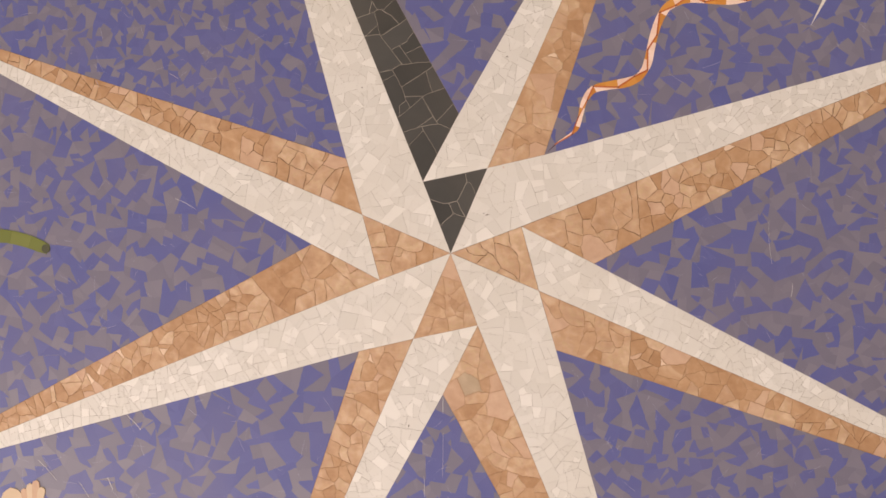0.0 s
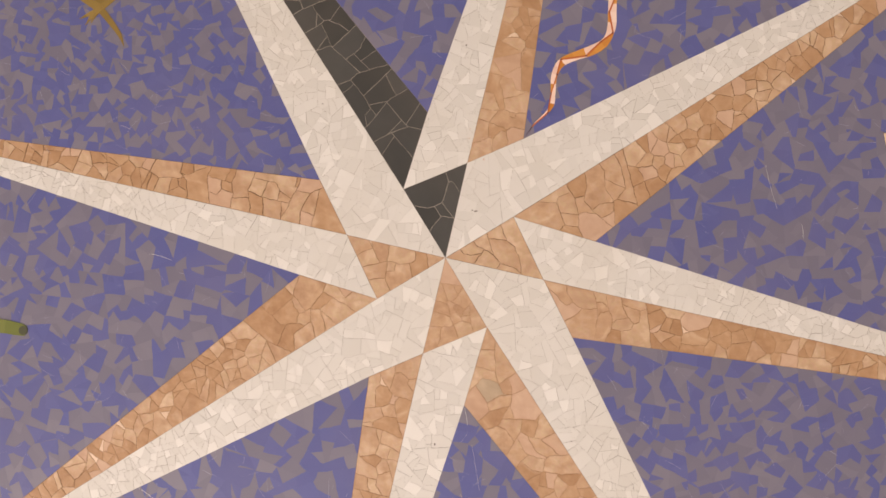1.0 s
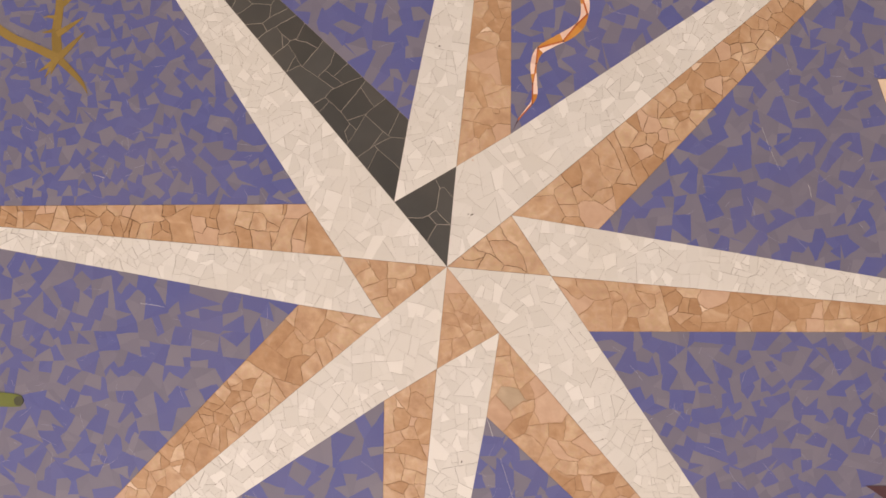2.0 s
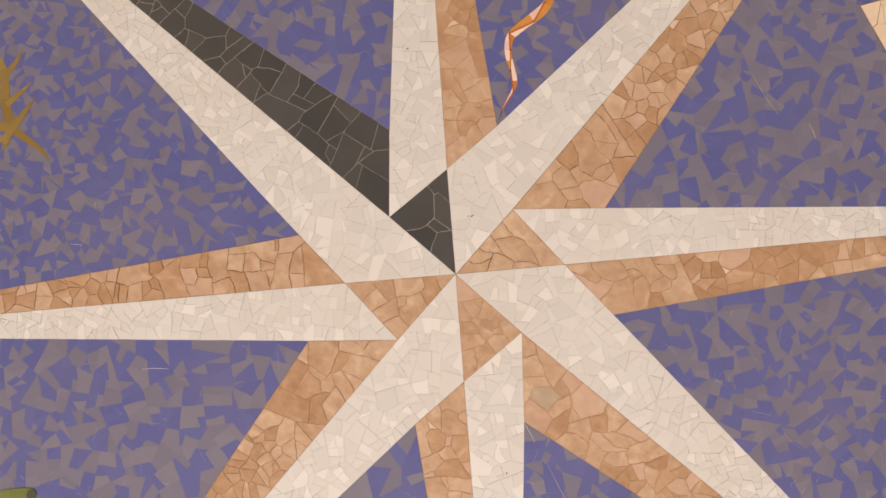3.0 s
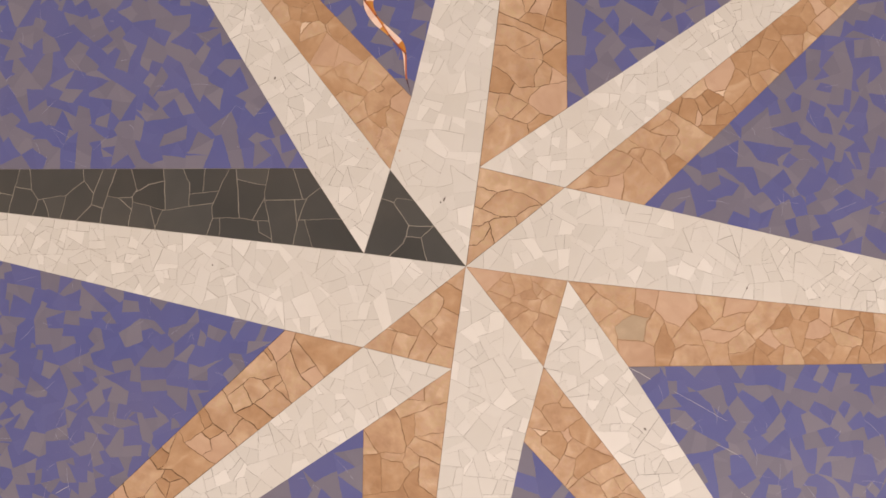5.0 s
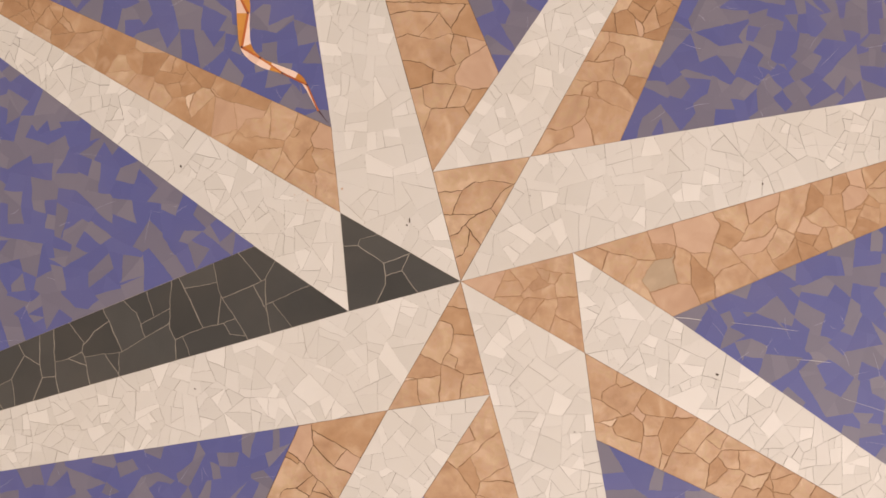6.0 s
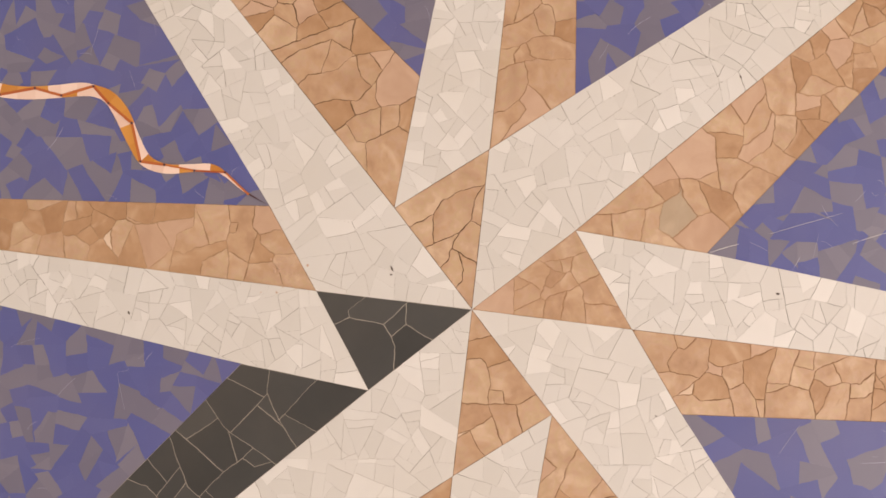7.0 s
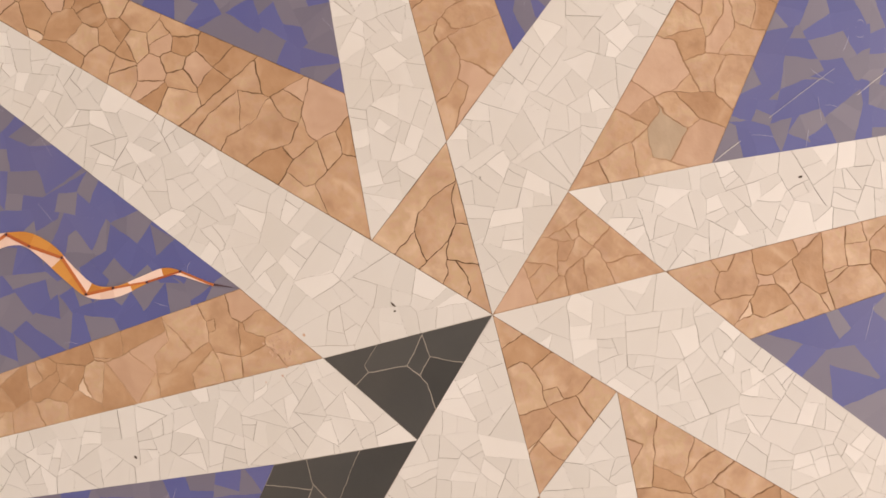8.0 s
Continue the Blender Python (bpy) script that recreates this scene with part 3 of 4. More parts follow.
JOINTS_LONG_WEST = [
    ((-0.926, -0.111), (-0.841, -0.214), (-0.796, -0.245), (-0.727, -0.293)), ((-0.427, -0.163), (-0.46, -0.127), (-0.514, -0.084), (-0.554, -0.05), (-0.532, -0.018)),
    ((-0.554, -0.05), (-0.623, -0.112), (-0.677, -0.128), (-0.693, -0.163), (-0.762, -0.16), (-0.832, -0.063)), ((-0.52, -0.201), (-0.579, -0.122), (-0.623, -0.112)),
    ((-0.514, -0.084), (-0.579, -0.122)), ((-0.579, -0.122), (-0.572, -0.188), (-0.575, -0.227)), ((-0.623, -0.112), (-0.627, -0.169), (-0.622, -0.242)),
    ((-0.627, -0.169), (-0.658, -0.18), (-0.696, -0.163)), ((-0.658, -0.18), (-0.713, -0.211), (-0.727, -0.293)), ((-0.742, -0.166), (-0.773, -0.213), (-0.796, -0.245)),
    ((-0.715, -0.001), (-0.689, -0.039), (-0.67, -0.064), (-0.643, -0.117)), ((-0.643, 0.038), (-0.669, -0.009), (-0.687, -0.042)), ((-0.683, -0.047), (-0.794, -0.114)),
    ((-0.698, -0.053), (-0.676, -0.129)), ((-0.484, -0.042), (-0.459, -0.094), (-0.426, -0.073)),
]
JOINTS_SHORT_EAST = [
    ((0.799, -0.339), (0.788, -0.528)), ((0.701, -0.299), (0.702, -0.329), (0.713, -0.383), (0.734, -0.418), (0.71, -0.442), (0.675, -0.436), (0.667, -0.491)),
    ((0.645, -0.277), (0.637, -0.325), (0.652, -0.369), (0.643, -0.4), (0.635, -0.426), (0.599, -0.471)),
    ((0.591, -0.253), (0.599, -0.299), (0.59, -0.363), (0.576, -0.404), (0.562, -0.456)), ((0.702, -0.329), (0.726, -0.34), (0.768, -0.371), (0.8, -0.363)),
    ((0.768, -0.371), (0.759, -0.412), (0.734, -0.418)), ((0.714, -0.389), (0.666, -0.387), (0.643, -0.4)), ((0.675, -0.436), (0.639, -0.419)),
    ((0.599, -0.299), (0.621, -0.304), (0.637, -0.325)), ((0.643, -0.344), (0.611, -0.344), (0.59, -0.363)),
    ((0.596, -0.326), (0.533, -0.319), (0.504, -0.338), (0.448, -0.356)), ((0.484, -0.207), (0.488, -0.251), (0.498, -0.284), (0.533, -0.319)),
    ((0.498, -0.284), (0.471, -0.292), (0.442, -0.251)),
]
JOINTS_SHORT_SOUTH_NEAR = [
    ((-0.217, -0.49), (-0.251, -0.486), (-0.28, -0.452), (-0.303, -0.45), (-0.299, -0.422)),
    ((-0.258, -0.58), (-0.307, -0.558), (-0.329, -0.547), (-0.345, -0.518), (-0.368, -0.455), (-0.372, -0.435)), ((-0.251, -0.486), (-0.261, -0.506), (-0.24, -0.544)),
    ((-0.303, -0.45), (-0.341, -0.519)), ((-0.306, -0.558), (-0.334, -0.588), (-0.331, -0.673), (-0.324, -0.739)),
    ((-0.334, -0.588), (-0.355, -0.578), (-0.396, -0.586), (-0.464, -0.579)), ((-0.337, -0.545), (-0.355, -0.578)),
    ((-0.35, -0.502), (-0.375, -0.491), (-0.4, -0.504), (-0.415, -0.584)), ((-0.37, -0.454), (-0.375, -0.491)), ((-0.293, -0.675), (-0.33, -0.668)),
    ((-0.335, -0.644), (-0.388, -0.627), (-0.438, -0.646), (-0.482, -0.64)), ((-0.392, -0.585), (-0.388, -0.627)), ((-0.438, -0.645), (-0.445, -0.669)),
]
JOINTS_SHORT_SOUTH_FAR = [
    ((-0.416, -0.983), (-0.577, -0.913)), ((-0.318, -0.741), (-0.329, -0.737), (-0.392, -0.689), (-0.435, -0.672), (-0.489, -0.651)),
    ((-0.346, -0.795), (-0.389, -0.76), (-0.428, -0.741), (-0.455, -0.785), (-0.497, -0.785), (-0.526, -0.779)), ((-0.406, -0.685), (-0.427, -0.741)),
    ((-0.43, -0.677), (-0.431, -0.74)), ((-0.38, -0.766), (-0.407, -0.81), (-0.361, -0.832)), ((-0.455, -0.785), (-0.43, -0.805), (-0.408, -0.814), (-0.4, -0.907)),
    ((-0.43, -0.805), (-0.457, -0.837), (-0.461, -0.874), (-0.47, -0.892), (-0.51, -0.876), (-0.555, -0.851)), ((-0.413, -0.865), (-0.459, -0.874)),
    ((-0.459, -0.84), (-0.498, -0.813), (-0.523, -0.78)), ((-0.47, -0.892), (-0.475, -0.918), (-0.463, -0.954)), ((-0.502, -0.878), (-0.514, -0.913), (-0.508, -0.939)),
]
JOINTS_LONG_SOUTH_NEAR = [
    ((0.166, -0.73), (0.157, -0.669), (0.177, -0.628), (0.246, -0.607)),
    ((0.147, -0.388), (0.13, -0.445), (0.132, -0.489), (0.123, -0.518), (0.125, -0.565), (0.141, -0.617), (0.177, -0.628)), ((0.199, -0.541), (0.131, -0.571)),
    ((0.134, -0.427), (0.08, -0.414)), ((0.122, -0.517), (0.059, -0.486)), ((0.125, -0.565), (0.064, -0.534), (0.034, -0.556)),
    ((0.166, -0.625), (0.123, -0.623), (0.066, -0.644), (0.039, -0.589)), ((0.066, -0.644), (0.066, -0.683), (0.16, -0.67)), ((0.066, -0.683), (0.014, -0.714)),
    ((0.151, -0.675), (0.113, -0.721)), ((0.174, -0.557), (0.177, -0.628)),
]
JOINTS_LONG_SOUTH_FAR = [
    ((0.407, -1.006), (0.318, -0.997), (0.247, -0.971), (0.175, -0.999)),
    ((0.29, -0.722), (0.251, -0.749), (0.162, -0.729), (0.113, -0.721), (0.093, -0.75), (0.036, -0.756)),
    ((0.321, -0.818), (0.264, -0.835), (0.207, -0.814), (0.183, -0.79), (0.198, -0.74)), ((0.264, -0.757), (0.236, -0.824)),
    ((0.093, -0.75), (0.119, -0.766), (0.148, -0.826), (0.106, -0.875)), ((0.183, -0.79), (0.148, -0.826)),
    ((0.366, -0.918), (0.289, -0.91), (0.262, -0.921), (0.245, -0.97)), ((0.265, -0.836), (0.319, -0.903)), ((0.211, -0.816), (0.23, -0.883), (0.269, -0.911)),
    ((0.262, -0.921), (0.199, -0.893), (0.162, -0.912), (0.129, -0.945)), ((0.168, -0.828), (0.187, -0.881), (0.199, -0.893)),
    ((0.162, -0.912), (0.196, -0.955), (0.238, -0.972)),
]
JOINTS_SHORT_NORTH = [
    ((0.483, 0.627), (0.426, 0.65), (0.418, 0.697), (0.332, 0.743)), ((0.454, 0.544), (0.406, 0.551), (0.365, 0.574), (0.319, 0.579), (0.264, 0.601)),
    ((0.365, 0.574), (0.368, 0.621), (0.361, 0.696), (0.38, 0.717)), ((0.446, 0.627), (0.42, 0.624), (0.368, 0.621)), ((0.342, 0.586), (0.329, 0.649), (0.294, 0.667)),
    ((0.43, 0.477), (0.378, 0.496), (0.354, 0.486), (0.349, 0.43), (0.339, 0.422)), ((0.354, 0.486), (0.333, 0.492), (0.309, 0.477), (0.288, 0.461), (0.278, 0.408)),
    ((0.288, 0.461), (0.276, 0.47), (0.287, 0.536), (0.334, 0.577)), ((0.342, 0.501), (0.307, 0.524), (0.287, 0.536)), ((0.287, 0.536), (0.248, 0.559)),
    ((0.276, 0.47), (0.207, 0.462)), ((0.406, 0.551), (0.4, 0.53), (0.376, 0.545), (0.382, 0.565)),
]
JOINTS_LONG_EAST = [
    ((0.82, 0.322), (0.839, 0.064)), ((0.711, 0.273), (0.727, 0.242), (0.717, 0.172), (0.743, 0.111), (0.73, 0.004)),
    ((0.645, 0.244), (0.645, 0.19), (0.621, 0.133), (0.651, 0.082), (0.677, 0.05), (0.724, -0.006)),
    ((0.559, 0.22), (0.585, 0.158), (0.588, 0.077), (0.578, 0.03), (0.589, -0.02)), ((0.781, 0.301), (0.8, 0.24), (0.802, 0.154), (0.757, 0.11), (0.741, 0.101)),
    ((0.753, 0.185), (0.801, 0.154)), ((0.757, 0.11), (0.839, 0.077)), ((0.741, 0.103), (0.683, 0.106), (0.65, 0.087)), ((0.737, 0.063), (0.678, 0.047)),
    ((0.628, 0.151), (0.587, 0.152)), ((0.588, 0.077), (0.616, 0.083), (0.657, 0.071)), ((0.577, 0.18), (0.516, 0.165), (0.508, 0.144), (0.525, 0.046), (0.496, 0.024)),
    ((0.517, 0.1), (0.588, 0.077)), ((0.525, 0.046), (0.578, 0.03)), ((0.508, 0.144), (0.471, 0.153)),
]
JOINTS_SHORT_WEST_FAR = [
    ((-1.181, 0.662), (-1.279, 0.541)), ((-1.065, 0.622), (-1.085, 0.577), (-1.064, 0.535), (-1.068, 0.496), (-1.078, 0.46)),
    ((-0.94, 0.581), (-0.967, 0.543), (-0.976, 0.477), (-0.979, 0.421)), ((-0.833, 0.544), (-0.866, 0.49), (-0.869, 0.447), (-0.895, 0.384)),
    ((-1.221, 0.609), (-1.19, 0.578), (-1.099, 0.556), (-1.076, 0.554)), ((-1.217, 0.597), (-1.249, 0.538)), ((-1.184, 0.576), (-1.22, 0.527)),
    ((-1.128, 0.561), (-1.16, 0.502)), ((-1.15, 0.509), (-1.101, 0.52), (-1.104, 0.556)), ((-1.101, 0.52), (-1.07, 0.489)),
    ((-1.085, 0.577), (-1.067, 0.564), (-0.953, 0.583)), ((-1.017, 0.601), (-1.025, 0.566)), ((-0.965, 0.542), (-0.867, 0.492)),
    ((-0.976, 0.477), (-0.943, 0.452), (-0.917, 0.476), (-0.87, 0.449)), ((-0.906, 0.511), (-0.917, 0.476)), ((-0.859, 0.55), (-0.892, 0.506)),
]
JOINTS_SHORT_WEST_NEAR = [
    ((-0.559, 0.454), (-0.581, 0.411), (-0.617, 0.373), (-0.682, 0.293)), ((-0.754, 0.515), (-0.801, 0.444), (-0.797, 0.414), (-0.876, 0.425)),
    ((-0.769, 0.497), (-0.669, 0.454), (-0.659, 0.416), (-0.617, 0.373)), ((-0.799, 0.443), (-0.745, 0.404), (-0.681, 0.378), (-0.631, 0.356)),
    ((-0.704, 0.468), (-0.745, 0.404)), ((-0.659, 0.416), (-0.681, 0.378)), ((-0.797, 0.414), (-0.809, 0.351)), ((-0.742, 0.402), (-0.754, 0.326)),
    ((-0.664, 0.37), (-0.678, 0.299)), ((-0.465, 0.395), (-0.533, 0.382), (-0.587, 0.402)), ((-0.534, 0.38), (-0.587, 0.311), (-0.603, 0.257)),
    ((-0.487, 0.389), (-0.52, 0.304), (-0.553, 0.238)), ((-0.584, 0.314), (-0.525, 0.283)), ((-0.575, 0.458), (-0.591, 0.422), (-0.579, 0.414)),
]
JOINTS_ARM = JOINTS_ARM_OUTER + JOINTS_ARM_MIDDLE + JOINTS_ARM_INNER
JOINTS_TRIANGLE = [JOINTS_HEART, JOINTS_TRIANGLE_EAST, JOINTS_TRIANGLE_SOUTH, JOINTS_TRIANGLE_WEST]
JOINTS_LONG = [[], JOINTS_LONG_EAST, JOINTS_LONG_SOUTH_FAR + JOINTS_LONG_SOUTH_NEAR, JOINTS_LONG_WEST]
JOINTS_SHORT = [JOINTS_SHORT_NORTH, JOINTS_SHORT_EAST, JOINTS_SHORT_SOUTH_FAR + JOINTS_SHORT_SOUTH_NEAR, JOINTS_SHORT_WEST_FAR + JOINTS_SHORT_WEST_NEAR]


def paving(poly, joints):
    """Crazy paving along known joints; what lies past them is broken at will."""
    out = []
    for piece in jointed(poly, joints):
        if area(piece) > 0.045:
            out += rubble(piece)
        else:
            out.append(piece)
    return out


LONG_TIP, SHORT_TIP = [ray(*t) for t in LONG], [ray(*t) for t in SHORT]
OUT = 3.6
ARM_SHAPES = []

for k in range(4):
    dark = k == 0
    # a long arm: pale half, darker half and the small triangle at the heart of the star
    arm = new("star_arm")
    tagged(arm, "long compass-star arm in white marble and black slate" if dark else "long compass-star arm in white and tan marble",
           "star arm", group="arms of the compass star")
    poly = ccw(LONG_TIP[k], NOTCH_PALE[k - 1], CROSSING[k - 1], CENTRE, INNER[k])
    half = bed("white_half", poly, GROUT_WARM, arm, label="white marble pieces with hairline joints")
    lay_white(poly, half)
    poly = ccw(LONG_TIP[k], INNER[k], NOTCH_DARK[k])
    tri = ccw(CENTRE, CROSSING[k], INNER[k])
    ARM_SHAPES += [ccw(LONG_TIP[k], NOTCH_PALE[k - 1], CROSSING[k - 1], CENTRE, INNER[k]), poly, tri]
    if dark:
        half = bed("black_half", poly, GROUT_PALE, arm, label="black slate pieces with pale joints")
        slabs = []
        for slab_piece in jointed(poly, JOINTS_ARM):
            if area(slab_piece) > 0.05:
                slabs += courses(slab_piece, LONG_TIP[k].normalized(), 1.0, 2.7, 0.0085)
            else:
                slabs.append(slab_piece)
        lay("slab", slabs, BLACK, half, joint_black, edge=0.0006, hull=poly)
        heart = bed("black_triangle", tri, GROUT_PALE, arm, label="black slate triangle with pale joints")
        lay("slab", jointed(tri, JOINTS_TRIANGLE[0]), BLACK, heart, joint_heart, hull=tri)
    else:
        half = bed("tan_half", poly, GROUT_SANDY if k == 1 else GROUT_BROWN, arm, label="tan marble crazy paving with brown joints")
        lay("stone", paving(poly, JOINTS_LONG[k]), warm_stone, half, joint_tan, corner=0.045, sway=0.0042, edge=0.0008, hull=poly)
        heart = bed("tan_triangle", tri, (GROUT_PALE, GROUT_BROWN, GROUT_RUST, GROUT_BROWN)[k], arm, label="tan marble triangle with brown joints")
        lay("stone", jointed(tri, JOINTS_TRIANGLE[k]), warm_stone, heart, joint_wide, corner=0.045, sway=0.0042, edge=0.0008, hull=tri)
    # a short arm between two long ones
    arm = new("star_arm")
    tagged(arm, "compass-star arm tucked under its neighbours, white and tan marble", "star arm", group="arms of the compass star")
    poly = ccw(SHORT_TIP[k], CROSSING[k], INNER[k], NOTCH_DARK[k])
    half = bed("white_half", poly, GROUT_WARM, arm, label="white marble pieces with hairline joints")
    lay_white(poly, half)
    ARM_SHAPES.append(poly)
    poly = ccw(SHORT_TIP[k], NOTCH_PALE[k], CROSSING[k])
    ARM_SHAPES.append(poly)
    half = bed("tan_half", poly, (GROUT_SANDY, GROUT_BROWN, GROUT_RUST, GROUT_BROWN)[k], arm, label="tan marble crazy paving with brown joints")
    lay("stone", paving(poly, JOINTS_SHORT[k]), warm_stone, half, joint_wide if k == 2 else joint_tan, corner=0.045, sway=0.0042, edge=0.0008, hull=poly)


# ---- the blue and grey field between the arms ----
def field_pieces(poly, coarse):
    """Roughly square pieces, a little larger near the star's heart."""
    out = []
    size = 0.14 * coarse ** 0.5
    for cell in shatter(poly, scatter(poly, size, 0.4), size):
        far = min(1.0, max(0.0, (middle(cell).length - 0.8) / 0.8))
        bits = []
        snap(cell, coarse * (0.0040 - 0.0012 * far), bits, 0, 0.28, rng.random() < 0.8, 0.25)
        for bit in bits:
            # some are broken from corner to corner
            if len(bit) > 3 and rng.random() < 0.14:
                k = rng.randrange(len(bit))
                e = bit[(k + 2) % len(bit)] - bit[k]
                n = Vector((-e[1], e[0])).normalized()
                out += [h for h in (cut(bit, n, n.dot(bit[k])), cut(bit, -n, -n.dot(bit[k]))) if len(h) >= 3 and area(h) > 4e-5]
            else:
                out.append(bit)
    return out


def field(name, poly, coarse=1.0, grey=0.46):
    floor = bed(name, poly, GROUT_BLUE)
    tagged(floor, "mosaic floor of broken blue and grey tile", "floor", kind="structure")
    cells = sorted(field_pieces(poly, coarse), key=lambda cell: middle(cell).length)
    greys, seen = [], {}
    for cell in cells:
        # neighbours tend to differ, so that neither colour runs together far
        p = middle(cell)
        gx, gy = int(p[0] // 0.1), int(p[1] // 0.1)
        near = [g for i in (-1, 0, 1) for j in (-1, 0, 1) for q, g in seen.get((gx + i, gy + j), ()) if (q - p).length < 0.095 * coarse ** 0.5]
        share = sum(near) / len(near) if near else 0.5
        # grey gains towards the rim
        odds = grey + 0.10 * min(1.0, max(0.0, p.length - 0.9)) - 0.03
        greys.append(rng.random() < odds + 1.9 * (odds - share))
        seen.setdefault((gx, gy), []).append((p, greys[-1]))
    tint = {id(cell): g for cell, g in zip(cells, greys)}
    lay("tile", cells[:300], lambda cell: GREY if tint[id(cell)] else BLUE, floor, joint_field, uneven=0.00004, bevel=0.00008, tip=0.0, hull=poly)
    verts, faces, picks = [], [], []
    for cell in cells[300:]:
        c = shrink(cell, joint_field)
        if c:
            piece_into(verts, faces, waver(c, poly, 0.02), (0, 0), TOP + rng.uniform(-0.00004, 0.00004), BED - 0.001, 0.00008, 0.0)
            picks += [int(tint[id(cell)])] * (len(faces) - len(picks))
    me = bpy.data.meshes.new("outer_tiles")
    me.from_pydata(verts, [], faces)
    me.materials.append(BLUE_FAR)
    me.materials.append(GREY_FAR)
    me.polygons.foreach_set("material_index", picks)
    rest = new("outer_tiles", me)
    rest.parent = floor
    tagged(rest, kind="stuff")


for k in range(4):
    field(f"floor_{2 * k + 1}", ccw(NOTCH_DARK[k], LONG_TIP[k], ray(OUT, LONG[k][1]), ray(OUT, SHORT[k][1]), SHORT_TIP[k]), 1.35 if k == 3 else 1.0, 0.55 if k == 1 else 0.46)
    j = (k + 1) % 4
    field(f"floor_{2 * k + 2}", ccw(NOTCH_PALE[k], SHORT_TIP[k], ray(OUT, SHORT[k][1]), ray(OUT, LONG[j][1]), LONG_TIP[j]), 1.7 if k == 2 else 0.75 if k == 3 else 1.0, (0.46, 0.52, 0.46, 0.40)[k])


# ---- inlaid figures in the field ----
def smooth(points, steps=6):
    """A flowing line through the points, (x, y, width) each."""
    pts = [points[0]] + list(points) + [points[-1]]
    out = []
    for k in range(1, len(pts) - 2):
        p0, p1, p2, p3 = (Vector(p) for p in pts[k - 1:k + 3])
        for j in range(steps):
            t = j / steps
            out.append(0.5 * (2 * p1 + (p2 - p0) * t + (2 * p0 - 5 * p1 + 4 * p2 - p3) * t * t + (3 * p1 - p0 - 3 * p2 + p3) * t ** 3))
    return out + [Vector(pts[-2])]


class Band:
    """A strip of changing width; at(s, side): the place s metres along it, side from -1 to 1 across it."""

    def __init__(self, points, slim=1.0):
        self.line = [Vector((p[0], p[1], p[2] * slim)) for p in smooth(points)]
        self.far = [0.0]
        for a, b in zip(self.line, self.line[1:]):
            self.far.append(self.far[-1] + (b.xy - a.xy).length)
        self.long = self.far[-1]

    def at(self, s, side):
        k = max(0, min(len(self.line) - 2, sum(1 for f in self.far if f <= s) - 1))
        a, b = self.line[k], self.line[k + 1]
        t = (s - self.far[k]) / max(1e-6, self.far[k + 1] - self.far[k])
        p, way = a.lerp(b, t), (b.xy - a.xy).normalized()
        return Vector((p[0] - way[1] * side * p[2] / 2, p[1] + way[0] * side * p[2] / 2))


def slab(name, poly, mat, parent, top=0.003, label=""):
    """A flat inlaid piece with a worn arris; poly may be of any simple shape."""
    if area(poly) < 0:
        poly = poly[::-1]
    bm = bmesh.new()
    rings = [[bm.verts.new((p[0], p[1], z)) for p in poly] for z in (-0.002, top)]
    bm.faces.new(rings[1])
    for k in range(len(poly)):
        j = (k + 1) % len(poly)
        bm.faces.new((rings[0][k], rings[0][j], rings[1][j], rings[1][k]))
    bm.normal_update()
    bmesh.ops.triangulate(bm, faces=[f for f in bm.faces if len(f.verts) > 4])
    return part(name, bm, mat, parent, label)


# a wavy ribbon, orange and pale pink, with a red line that zigzags from side to side
ribbon = tagged(new("wavy_ribbon"), "wavy orange and pale pink ribbon inlaid in the blue field", "mosaic ribbon")
band = Band([(0.427, 0.446, 0.002), (0.472, 0.488, 0.007), (0.534, 0.528, 0.015), (0.562, 0.557, 0.024), (0.577, 0.612, 0.028), (0.594, 0.676, 0.034),
             (0.632, 0.723, 0.044), (0.698, 0.740, 0.048), (0.769, 0.750, 0.055), (0.822, 0.769, 0.046), (0.850, 0.800, 0.042), (0.868, 0.840, 0.048),
             (0.880, 0.898, 0.046), (0.900, 0.980, 0.046), (0.930, 1.050, 0.048), (0.965, 1.087, 0.050), (1.050, 1.112, 0.050), (1.235, 1.100, 0.052), (1.400, 1.150, 0.048)], slim=0.76)
turns = [0.052, 0.138, 0.224, 0.306, 0.368, 0.469, 0.550, 0.610, 0.695, 0.766, 0.861]
while turns[-1] < band.long - 0.09:
    turns.append(turns[-1] + rng.uniform(0.065, 0.09))
# orange and pink along either side, two pieces to each stretch of the zigzag
SIDES = {-1: "OOOPPOOOPPOOOOPPPOOOPPOOPPOOPPOOPPOOPP", 1: "PPPOOPPPOOPPPPPOPPPPOOPPOOPPOOPPOOPPOO"}


def zig(k):
    return band.at(turns[k], -0.72 if k % 2 else 0.72)


tip = [band.at(0.0, 0.0), band.at(turns[0], -1), band.at(turns[0], 1)]
slab("tail_tip", tip, MAROON, ribbon, label="dark maroon tail tip")
